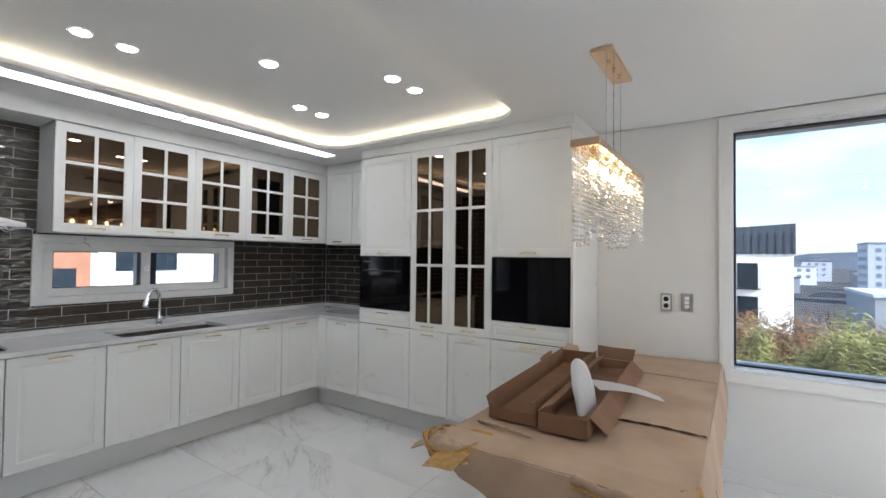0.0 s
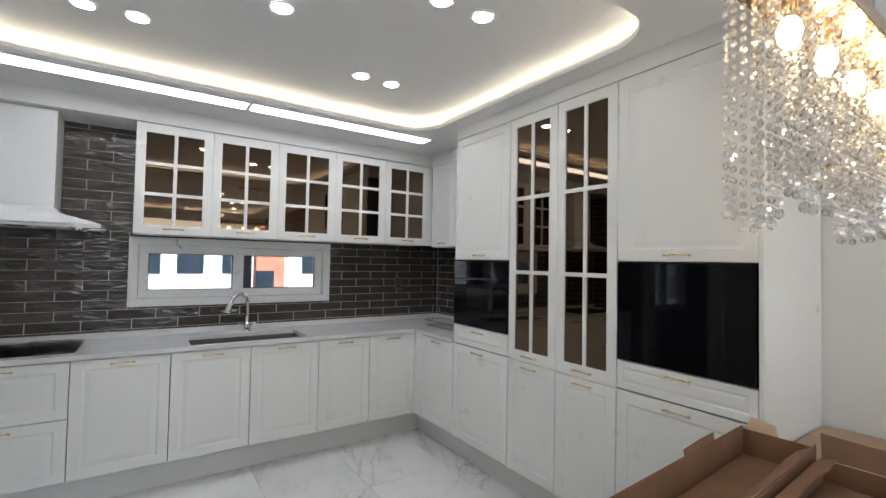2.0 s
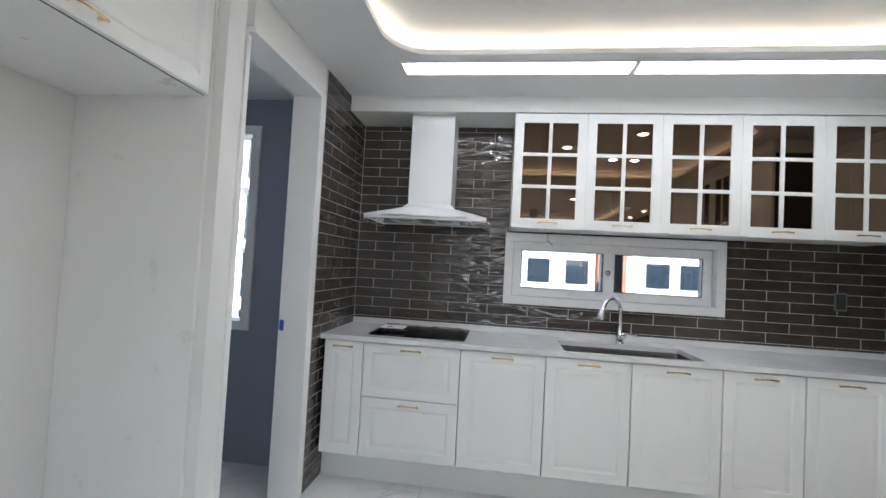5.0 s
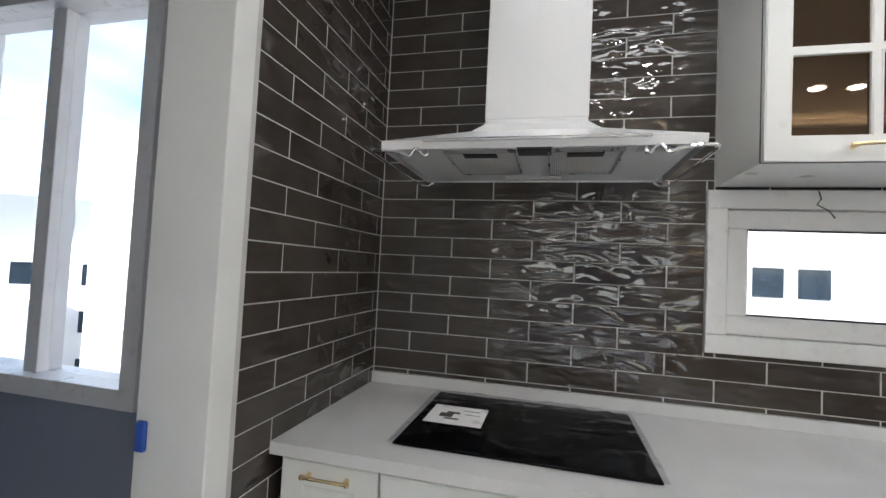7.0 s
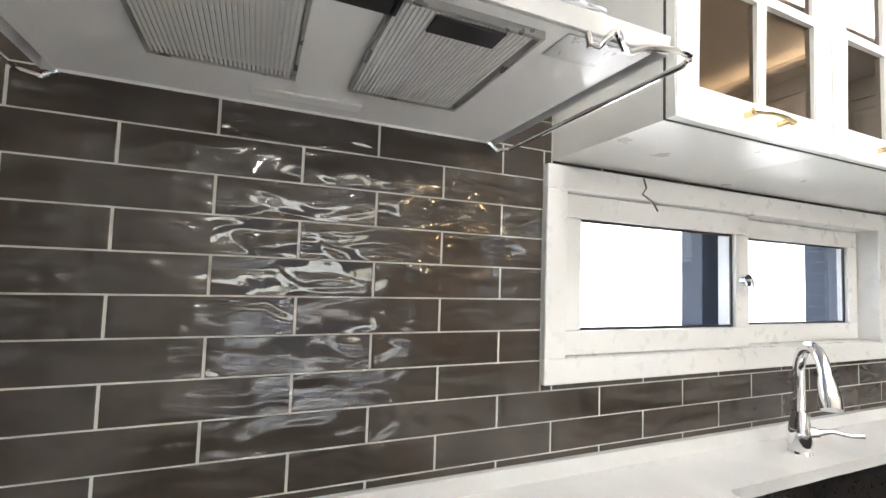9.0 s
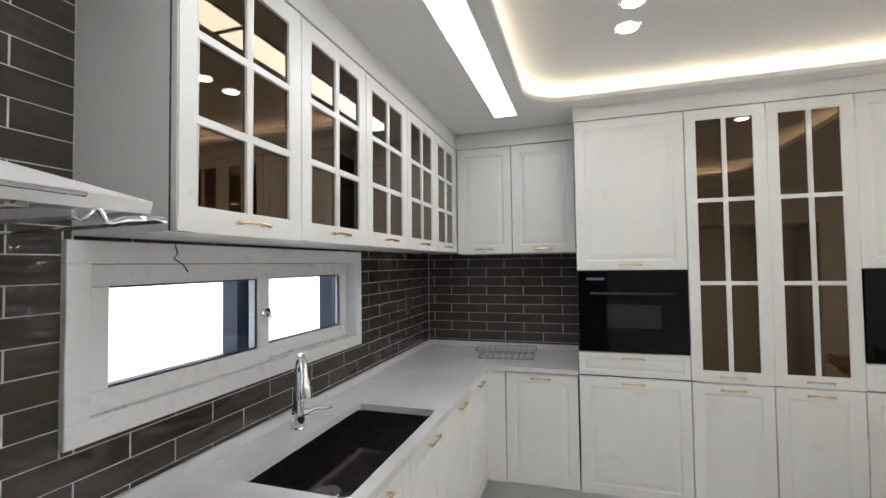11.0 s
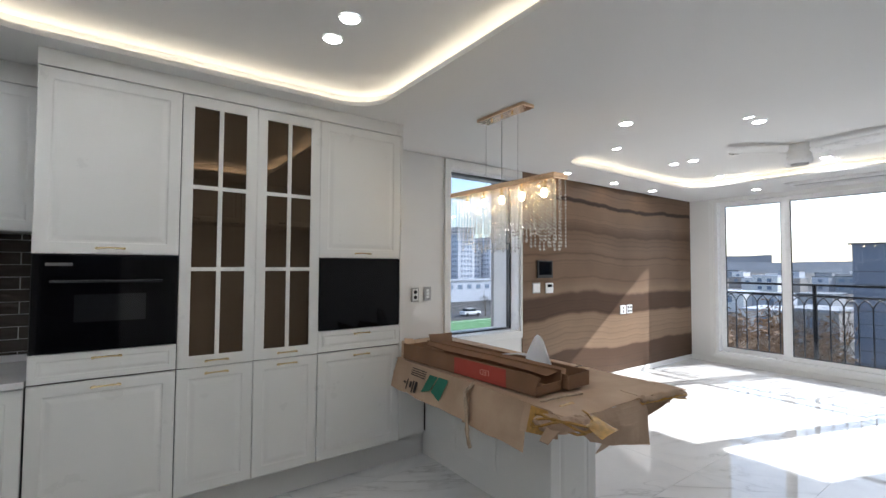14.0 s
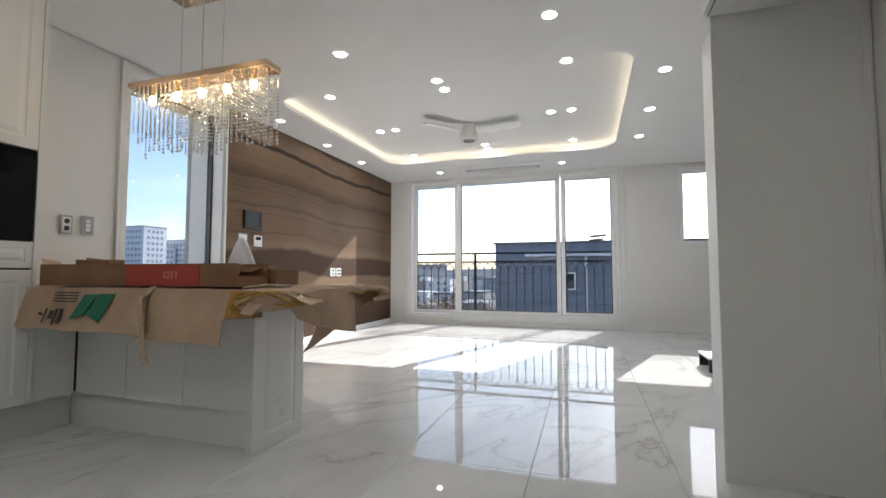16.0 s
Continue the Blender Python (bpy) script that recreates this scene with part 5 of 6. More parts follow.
patch([(0.37, 0.14), (0.47, 0.14), (0.53, 0.74), (0.43, 0.60)], "print", M["green"], fl, "green printed mark")
patch([(0.24, 0.12), (0.355, 0.12), (0.415, 0.60), (0.30, 0.78)], "print", M["green"], fl, "green printed mark")
for k in range(4):
    patch([(0.52, 0.10 + 0.07 * k), (0.72, 0.10 + 0.07 * k), (0.72, 0.125 + 0.07 * k), (0.52, 0.125 + 0.07 * k)], "print", M["ink"], fl)
def letters(text, size, m, material, parent):
    c = bpy.data.curves.new("lettering", "FONT")
    c.body, c.size, c.align_x, c.align_y, c.extrude = text, size, "CENTER", "CENTER", 0.0006
    tmp = bpy.data.objects.new("lettering", c)
    scene.collection.objects.link(tmp)
    dg = bpy.context.evaluated_depsgraph_get()
    me = bpy.data.meshes.new_from_object(tmp.evaluated_get(dg))
    bpy.data.objects.remove(tmp)
    me.materials.clear()
    me.materials.append(material)
    o = new("lettering", me)
    o.parent, o.matrix_world = parent, m
    return o


# hangul mark, upside down, as short strokes
for us in ([(0.60, 0.50), (0.63, 0.50), (0.63, 0.85), (0.60, 0.85)], [(0.645, 0.5), (0.66, 0.5), (0.66, 0.88), (0.645, 0.88)], [(0.675, 0.55), (0.70, 0.55), (0.70, 0.75), (0.675, 0.75)], [(0.73, 0.5), (0.742, 0.5), (0.742, 0.85), (0.73, 0.85)], [(0.755, 0.62), (0.79, 0.60), (0.79, 0.66), (0.755, 0.68)]):
    patch(us, "print", M["ink"], fl)


def tray_box(name, label, m, w, l, h, near):
    b = thing(name, label, "cardboard box", m, "opened lamp cartons")
    t = 0.004
    part("bottom", boxes((0, w, 0, l, 0, t)), M["cardin"], b)
    part("side", boxes((0, t, 0, l, t, h)), M["carton"], b)
    part("side", boxes((w - t, w, 0, l, t, h)), M["carton"], b)
    part("end", boxes((t, w - t, 0.0, t, t, near)), M["carton"], b)
    part("end", boxes((t, w - t, l - t, l, t, h * 0.9)), M["carton"], b)
    return b


z = 0.794
b1 = tray_box("carton", "long opened brown lamp carton lying on the cover", pose(-0.898, 1.665, z, 0, 0, 3.6), 0.214, 1.17, 0.105, 0.048)
part("flap", sheet(((0.0, 0.0, 0.048), (0.0, -0.03, 0.100), (0.0, 0.12, 0.104), (0.0, 0.12, 0.05)), 4, 4, 0.002), M["carton"], b1)
part("flap", sheet(((0, 0.72, 0.105), (0, 0.93, 0.105), (-0.004, 0.93, 0.128), (-0.004, 0.72, 0.122)), 6, 3, 0.003), M["carton"], b1)
part("flap", sheet(((0.214, 0.02, 0.095), (0.214, 1.15, 0.100), (0.172, 1.13, 0.078), (0.168, 0.06, 0.070)), 10, 4, 0.006), M["carton"], b1)
# lighter board colour here paints in the light on the carton's bottom
part("inner_wrap", sheet(((0.02, 0.06, 0.014), (0.19, 0.06, 0.014), (0.19, 1.12, 0.016), (0.02, 1.12, 0.016)), 8, 14, 0.006), M["carton"], b1, "cardboard lining, paler for the light on the carton bottom")
part("torn_flap", sheet(((0.01, 1.168, 0.095), (0.11, 1.168, 0.095), (0.10, 1.185, 0.128), (0.02, 1.190, 0.134)), 8, 5, 0.012), M["card"], b1, "torn cardboard flap")
pr = part("print", boxes((-0.0030, -0.0005, 0.20, 0.62, 0.004, 0.099)), M["red"], b1, "red printed panel")
letters("LED", 0.045, b1.matrix_world @ pose(-0.0036, 0.36, 0.055, 90, 180, -90), M["pinkprint"], pr)
b2 = tray_box("carton", "second opened brown lamp carton beside the first", pose(-0.668, 1.648, z, 0, 0, 3.4), 0.196, 1.18, 0.078, 0.074)
part("flap", sheet(((0.196, 0.03, 0.078), (0.196, 1.17, 0.078), (0.262, 1.17, 0.010), (0.256, 0.06, 0.010)), 10, 4, 0.005), M["carton"], b2)
part("flap", sheet(((0.0, 0.02, 0.078), (0.0, 1.12, 0.078), (0.052, 1.10, 0.104), (0.048, 0.05, 0.098)), 10, 4, 0.007), M["carton"], b2)
part("flap", sheet(((0.0, 1.18, 0.072), (0.20, 1.18, 0.072), (0.215, 1.20, 0.140), (-0.01, 1.20, 0.145)), 6, 4, 0.005), M["cardin"], b2)
part("inner_wrap", sheet(((0.03, 0.10, 0.025), (0.17, 0.10, 0.025), (0.17, 1.05, 0.042), (0.03, 1.05, 0.03)), 8, 14, 0.02), M["cardin"], b2)


def foam_material():
    m, nt, b = mat("thin_white_foam")
    b.inputs["Base Color"].default_value = (0.88, 0.88, 0.89, 1)
    b.inputs["Roughness"].default_value = 0.6
    v = coords(nt)
    bump(nt, b, noise_tex(nt, v, 26.0, 3.0), 0.25, 0.01)
    tl = nt.nodes.new("ShaderNodeBsdfTranslucent")
    tl.inputs[0].default_value = (0.9, 0.9, 0.91, 1)
    mx = nt.nodes.new("ShaderNodeMixShader")
    mx.inputs[0].default_value = 0.5
    nt.links.new(b.outputs[0], mx.inputs[1])
    nt.links.new(tl.outputs[0], mx.inputs[2])
    nt.links.new(mx.outputs[0], nt.nodes["Material Output"].inputs[0])
    return m


M["tissue"] = foam_material()


def foam():
    f = thing("foam_sheet", "crumpled white foam sheet standing out of the carton", "packing foam")
    bm = bmesh.new()
    rows = []
    n, mseg = 18, 20
    for i in range(n + 1):
        s = i / n
        wx = 0.043 * math.sqrt(max(0.02, 1 - s ** 5)) * (0.72 + 0.45 * s)
        wy = 0.115 * (1 - s) ** 0.85 + 0.006
        c = Vector((-0.555, 1.955, 0.815)).lerp(Vector((-0.598, 1.925, 1.042)), s)
        row = []
        for q in range(mseg + 1):
            th = radians(-160 + 320 * q / mseg)
            row.append(bm.verts.new(wobble(c + Vector((wx * math.sin(th), -wy * math.cos(th), 0)), 0.012)))
        rows.append(row)
    for a, b in zip(rows, rows[1:]):
        for j in range(mseg):
            bm.faces.new((a[j], a[j + 1], b[j + 1], b[j]))
    part("standing_end", bm, M["tissue"], f, "", True)
    bm = bmesh.new()
    rows = []
    for i in range(21):
        s = i / 20
        c = Vector((-0.590, 2.10, 0.885)).lerp(Vector((-0.315, 2.37, 0.806)), s) + Vector((0, 0, 0.016 * math.sin(s * 3.6)))
        w = 0.100 if s < 0.72 else 0.100 * math.sqrt(max(0.03, 1 - ((s - 0.72) / 0.28) ** 2))
        rows.append([bm.verts.new(wobble(c + Vector((-0.70 * w * k, 0.71 * w * k, 0.012 * (1 - k * k))), 0.008)) for k in (-1, -0.6, -0.2, 0.2, 0.6, 1)])
    for a, b in zip(rows, rows[1:]):
        for j in range(5):
            bm.faces.new((a[j], a[j + 1], b[j + 1], b[j]))
    part("lying_end", bm, M["tissue"], f, "", True)


foam()

# ---- balcony rail ----
def railing():
    r = thing("balcony_railing", "black iron balcony railing with interlaced arches", "railing", pose(5.09, 0, -0.035))
    part("top_rail", boxes((-0.025, 0.025, -2.3, 3.6, 1.225, 1.255), bevel=0.006), M["iron"], r)
    part("second_rail", boxes((-0.012, 0.012, -2.3, 3.6, 1.085, 1.105)), M["iron"], r)
    part("bottom_rail", boxes((-0.012, 0.012, -2.3, 3.6, 0.10, 0.12)), M["iron"], r)
    bar = mesh_of("baluster", boxes((-0.007, 0.007, -0.007, 0.007, 0.12, 0.93)), M["iron"])
    post = mesh_of("post", boxes((-0.02, 0.02, -0.02, 0.02, -0.10, 1.225)), M["iron"])
    bm = bmesh.new()
    pts = [(0, -0.14 * math.cos(math.pi * k / 16), 0.93 + 0.155 * math.sin(math.pi * k / 16)) for k in range(17)]
    tube(bm, pts, 0.0075, 6)
    arch = mesh_of("arch", bm, M["iron"])
    for k in range(41):
        y = -2.16 + 0.14 * k
        o = new("baluster", bar)
        o.parent, o.location = r, (0, y, 0)
        if 0 < k < 40:
            o = new("arch", arch)
            o.parent, o.location = r, (0.004 * (-1) ** k, y, 0)
    for y in (-2.28, -0.82, 0.62, 2.06, 3.5):
        o = new("post", post)
        o.parent, o.location = r, (0, y, 0)


railing()
M["concrete"] = simple("grey_concrete", (0.38, 0.38, 0.37), 0.85, vary=0.12, scale=2, grain=0.2)
struct("balcony_slab", boxes((4.956, 5.20, -2.6, 3.9, -0.35, 0.05)), M["concrete"], "narrow concrete balcony edge", "slab")
struct("outer_wall", boxes((-0.30, -0.045, 3.955, 4.00, -9, 2.9), (0.905, 4.95, 3.955, 4.00, -9, 2.9), (-0.045, 0.905, 3.955, 4.0, -9, 0.70)), M["concrete"], "light outside wall of the house", "wall")

# ---- outside ----
GZ = -9.0


def ground_material():
    m, nt, b = mat("winter_ground")
    v = coords(nt)
    big = ramp(nt, noise_tex(nt, v, 0.03, 6.0, 0.6), [(0.35, (0.040, 0.040, 0.040)), (0.5, (0.060, 0.058, 0.056)), (0.65, (0.085, 0.082, 0.082))])
    nt.links.new(big.outputs[0], b.inputs["Base Color"])
    b.inputs["Roughness"].default_value = 0.9
    return m


M["ground"] = ground_material()
M["turf"] = simple("green_turf", (0.11, 0.25, 0.10), 0.9, vary=0.15, scale=0.4)
M["line"] = simple("white_line_paint", (0.75, 0.75, 0.72), 0.8)
M["asphalt"] = simple("asphalt", (0.07, 0.07, 0.075), 0.85, vary=0.15, scale=0.5)
M["render"] = simple("white_render", (0.80, 0.79, 0.77), 0.8, vary=0.04, scale=0.5)
M["slate"] = simple("slate_blue_cladding", (0.135, 0.17, 0.235), 0.55, vary=0.1, scale=0.3)
M["roofmetal"] = simple("dark_metal_roof", (0.055, 0.065, 0.085), 0.45, vary=0.1, scale=1)
# dark far windows lightened and blued: air haze painted into the glass
M["hazeglass"] = simple("far_glass_haze_tint", (0.20, 0.25, 0.33), 0.3, vary=0.1)
M["winglass"] = simple("far_window_glass", (0.02, 0.03, 0.04), 0.08, vary=0.2)
M["brickfar"] = simple("brick_face", (0.40, 0.19, 0.12), 0.85, vary=0.2, scale=3)
M["greywall"] = simple("grey_house_wall", (0.33, 0.35, 0.38), 0.8, vary=0.08, scale=0.4)
M["beige"] = simple("beige_house_wall", (0.36, 0.33, 0.31), 0.8, vary=0.08, scale=0.4)
# pale blue of the far walls is distance haze mixed into the colour
M["palerend"] = simple("hazed_tower_wall", (0.55, 0.58, 0.64), 0.8, vary=0.05, scale=0.1)
M["bark"] = simple("bark", (0.10, 0.075, 0.055), 0.9, vary=0.25, scale=8)
M["bamboo"] = simple("bamboo_leaf", (0.20, 0.20, 0.06), 0.6, vary=0.5, scale=0.7)
M["dryleaf"] = simple("dry_leaf", (0.23, 0.13, 0.06), 0.8, vary=0.4, scale=0.8)
M["hill"] = simple("far_wooded_hill", (0.10, 0.12, 0.15), 0.95, vary=0.2, scale=0.02)
M["carwhite"] = simple("white_car_paint", (0.8, 0.8, 0.8), 0.2, vary=0.02)

bm = bmesh.new()
bmesh.ops.create_circle(bm, cap_ends=True, segments=48, radius=2500, matrix=Matrix.Translation((0, 0, GZ)))
struct("ground", bm, M["ground"], "bare winter ground reaching the horizon", "ground")
struct("field", boxes((30, 85, 36, 66, GZ, GZ + 0.05)), M["turf"], "green artificial turf football field", "field")
bm = boxes((31, 84, 37, 37.25, GZ + 0.05, GZ + 0.07), (31, 31.25, 37, 65, GZ + 0.05, GZ + 0.07), (31, 84, 64.8, 65, GZ + 0.05, GZ + 0.07), (38, 38.25, 37, 65, GZ + 0.05, GZ + 0.07))
tube(bm, [(38 + 5 * math.cos(k * math.pi / 20), 48 + 5 * math.sin(k * math.pi / 20), GZ + 0.05) for k in range(40)], 0.12, 4, closed=True)
struct("field_lines", bm, M["line"], "white lines on the football field", "marking")
struct("road", boxes((8, 30, 30, 58, GZ, GZ + 0.04), (-60, 90, 70, 76, GZ, GZ + 0.04)), M["asphalt"], "grey asphalt parking ground and road", "road")


def building(name, label, x0, x1, y0, y1, top, wall, faces, storey=2.9, win=(1.1, 1.3, 2.6), group="", slope=0.0, roof=None, base=GZ):
    """A block with storeys of windows on the faces named, and its roof."""
    b = thing(name, label, "building", pose(0, 0, 0), group)
    bm = bmesh.new()
    box(bm, x0, x1, y0, y1, base, top)
    if slope:
        for v in bm.verts:
            if v.co.z > top - 0.01:
                v.co.z += slope * (v.co.x - x0) / (x1 - x0)
    part("wall", bm, wall, b)
    ww, wh, step = win
    glass = {}
    for f in faces:
        u0, u1 = (y0, y1) if f in "wE" else (x0, x1)
        n = max(1, int((u1 - u0 - 0.6) / step))
        off = (u1 - u0 - n * step) / 2 + step / 2
        z = top - 2.2
        while z > base + 0.8:
            for k in range(n):
                u = u0 + off + k * step
                key = f
                if key not in glass:
                    m = {"w": (x0 - 0.06, x0 + 0.10, -ww / 2, ww / 2), "E": (x1 - 0.10, x1 + 0.06, -ww / 2, ww / 2), "s": (-ww / 2, ww / 2, y0 - 0.06, y0 + 0.10)}[f]
                    bmw = boxes((*m, 0, wh))
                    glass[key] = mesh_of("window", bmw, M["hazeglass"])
                o = new("window", glass[key])
                o.parent = b
                o.location = (0, u, z) if f in "wE" else (u, 0, z)
            z -= storey
    if roof:
        bmr = boxes((x0 - 0.2, x1 + 0.2, y0 - 0.2, y1 + 0.2, top, top + 0.35))
        if slope:
            for v in bmr.verts:
                v.co.z += slope * (v.co.x - x0) / (x1 - x0)
        part("roof", bmr, roof, b)
    return b


# seen through the tall window
wb = thing("apartment_building", "white apartment house with a dark sloping metal roof", "building", pose(0, 0, 0))
part("wall", boxes((-9, 3.85, 50, 62, GZ, 2.25)), M["render"], wb)
bm = bmesh.new()
box(bm, -9.1, 4.0, 49.85, 62.1, 2.25, 4.55)
for v in bm.verts:
    if v.co.z > 4.5:
        v.co.z += 0.10 * (v.co.x + 0.4) * (1 if v.co.x > 0 else 0.35)
rf = part("roof", bm, M["roofmetal"], wb, "dark standing-seam roof")
for k in range(22):
    x = -8.8 + 0.6 * k
    part("seam", boxes((x, x + 0.06, 49.78, 49.86, 2.3, 4.2)), M["roofmetal"], rf)
part("chimney", boxes((-0.4, 0.5, 52, 53, 4.3, 5.6), bevel=0.03), M["render"], wb)
for z in (-0.9, -4.0, -7.1):
    for x in (-5.5, -0.35):
        w = part("window", boxes((x, x + 1.6, 49.94, 50.1, z, z + 2.3)), M["winglass"], wb, "dark balcony door")
        rl = bmesh.new()
        box(rl, x - 0.2, x + 1.8, 49.4, 49.45, z + 0.95, z + 1.0)
        box(rl, x - 0.2, x + 1.8, 49.4, 49.98, z - 0.12, z - 0.02)
        for k in range(9):
            box(rl, x - 0.18 + 0.24 * k, x - 0.15 + 0.24 * k, 49.4, 49.43, z, z + 0.95)
        part("balcony_rail", rl, M["iron"], w)
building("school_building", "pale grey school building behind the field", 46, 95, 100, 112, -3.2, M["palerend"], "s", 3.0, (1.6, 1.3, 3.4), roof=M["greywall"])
gb = building("warehouse", "long grey warehouse with arched wall marks", 12, 28, 66, 82, -2.2, M["greywall"], "", roof=M["palerend"])
for x in (15, 21.5):
    bm = bmesh.new()
    tube(bm, [(x + 2.0 - 2.0 * math.cos(k * math.pi / 14), 65.9, -7.5 + (3.4 * math.sin(k * math.pi / 14))) for k in range(15)], 0.10, 5)
    part("arch", bm, M["roofmetal"], gb, "dark arched moulding")
rnd = random.Random(11)
walls = ["greywall", "beige", "render", "palerend", "beige", "render"]
for k in range(46):
    x, y = -30 + k * 6.2 + rnd.uniform(-3, 3), rnd.uniform(150, 330)
    h = rnd.uniform(-4.5, 1.0) + (y - 150) * 0.012
    w = rnd.uniform(7, 16)
    building("house", "small town house in the distance", x, x + w, y, y + 10, h, M[walls[k % 6]], "s", 3.0, (1.5, 1.4, 3.2), "town houses", roof=M[("roofmetal", "beige", "greywall")[k % 3]])
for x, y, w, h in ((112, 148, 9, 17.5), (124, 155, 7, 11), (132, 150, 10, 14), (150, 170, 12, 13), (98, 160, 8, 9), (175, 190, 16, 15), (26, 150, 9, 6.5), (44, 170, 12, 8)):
    building("tower_block", "tower block in the distant town, haze put into its colour", x, x + w, y, y + 12, h, M["palerend"], "sw", 2.1, (1.0, 1.0, 1.7), "tower blocks", roof=M["greywall"])


def car(x, y, rz):
    c = thing("car", "white parked car on the asphalt", "car", pose(x, y, GZ + 0.04, 0, 0, rz), "parked cars")
    bm = bmesh.new()
    box(bm, -2.2, 2.2, -0.88, 0.88, 0.3, 0.95, 0.18, 3)
    part("body", bm, M["carwhite"], c, "", True)
    bm = bmesh.new()
    box(bm, -1.5, 1.0, -0.76, 0.76, 0.9, 1.5, 0.22, 3)
    part("cabin", bm, M["winglass"], c, "dark glass cabin", True)
    part("roof", boxes((-1.1, 0.6, -0.66, 0.66, 1.46, 1.53), bevel=0.03), M["carwhite"], c)
    for px in (-1.4, 1.4):
        for py in (-0.84, 0.84):
            bm = bmesh.new()
            cyl(bm, (px, py, 0.33), 0.33, 0.2, "Y", None, 16)
            part("wheel", bm, M["dark"], c)


car(16.5, 45, 8)
car(17.2, 41, 4)
car(22, 50, 10)
car(47, 70.5, 0)
car(56, 71.5, 0)


def leaf_cloud(bm, rnd, centre, spread, count, size, up=0.0):
    for _ in range(count):
        p = Vector(centre) + Vector((rnd.gauss(0, spread[0]), rnd.gauss(0, spread[1]), rnd.gauss(0, spread[2])))
        d = Vector((rnd.uniform(-1, 1), rnd.uniform(-1, 1), rnd.uniform(-0.8, 0.4) + up)).normalized()
        s = d.orthogonal().normalized() * size * 0.075
        L = size * rnd.uniform(0.6, 1.3)
        a, b, c, e = (bm.verts.new(q) for q in (p, p + d * L * 0.5 + s, p + d * L, p + d * L * 0.5 - s))
        bm.faces.new((a, b, c, e))


def bamboo_clump(x, y, h, seed, dry=False):
    r = random.Random(seed)
    t = thing("tree", "dry brown winter shrub" if dry else "feathery yellow-green bamboo clump", "tree", pose(x, y, GZ), "shrubs by the car park" if dry else "bamboo clumps")
    st, lf = bmesh.new(), bmesh.new()
    for _ in range(9):
        bx, by = r.uniform(-1.3, 1.3), r.uniform(-1.0, 1.0)
        hh = h * 1.42 * r.uniform(0.7, 1.0)
        lx, ly = r.uniform(-0.9, 0.9), r.uniform(-0.7, 0.7)
        pts = [(bx + lx * s * s, by + ly * s * s, hh * s) for s in (0, 0.25, 0.5, 0.75, 1.0)]
        tube(st, pts, 0.04, 5, radii=[0.05, 0.045, 0.035, 0.02, 0.008])
        for s in (0.35, 0.45, 0.55, 0.65, 0.75, 0.85, 0.95):
            leaf_cloud(lf, r, (bx + lx * s * s, by + ly * s * s, hh * s), (0.6 * (1.15 - s) + 0.16, 0.5 * (1.15 - s) + 0.16, 0.34), 170 if not dry else 110, 0.36, 0.1)
    part("trunk", st, M["bark"], t, "slender stems")
    part("crown", lf, M["dryleaf" if dry else "bamboo"], t, "loose narrow leaves")


for k, (x, y, h, d) in enumerate(((1.2, 24, 5.4, 0), (3.0, 22, 6.0, 0), (4.6, 25, 5.2, 0), (6.4, 23, 6.6, 0), (8.3, 26, 5.6, 0), (2.2, 28, 5.8, 1), (5.4, 29, 5.4, 1), (-0.6, 22, 5.2, 1), (0.6, 30, 5.5, 1), (9.8, 30, 5.0, 1), (3.6, 33, 5.0, 1))):
    bamboo_clump(x, y, h, 40 + k, bool(d))


for k, (x, y, h) in enumerate(((12.6, 5.6, 6.3), (13.5, 6.6, 6.5), (15.2, 5.4, 6.2), (11.4, 6.9, 5.9), (17.5, 7.5, 6.2), (20.0, 9.0, 6.2), (15.8, 9.4, 5.9))):
    bamboo_clump(x, y, h, 120 + k, True)


def bare_tree(x, y, h, seed):
    r = random.Random(seed)
    t = thing("tree", "bare winter tree with thin branches", "tree", pose(x, y, GZ), "bare trees")
    bm = bmesh.new()

    def grow_limb(p, d, L, rad, depth):
        q = p + d * L
        tube(bm, [p, p + d * L * 0.5 + Vector((r.uniform(-1, 1), r.uniform(-1, 1), 0)) * L * 0.05, q], rad, 4, radii=[rad, rad * 0.8, rad * 0.55])
        if depth:
            for _ in range(3 if depth > 1 else 4):
                nd = (d + Vector((r.uniform(-0.8, 0.8), r.uniform(-0.8, 0.8), r.uniform(-0.1, 0.6)))).normalized()
                grow_limb(p + d * L * r.uniform(0.55, 1.0), nd, L * r.uniform(0.55, 0.75), rad * 0.5, depth - 1)

    grow_limb(Vector((0, 0, 0)), Vector((0, 0, 1)), h * 0.38, 0.14, 4)
    part("trunk", bm, M["bark"], t)


for k, (x, y, h) in enumerate(((10, 52, 8), (14, 55, 7.5), (19, 60, 8), (7, 57, 8.5), (24, 62, 7), (42, 68, 6), (58, 69, 6), (33, 34, 6))):
    bare_tree(x, y, h, 70 + k)
for k, (x, y, h) in enumerate(((24, 6.0, 9.2), (26, 8.2, 9.4), (30, 6.4, 9.4), (32, 10.8, 9.2), (36, 9, 9.5), (38, 12, 9.0), (43, 10, 9.2), (46, 15, 9.4), (50, 8, 9.2))):
    bare_tree(x, y, h, 90 + k)


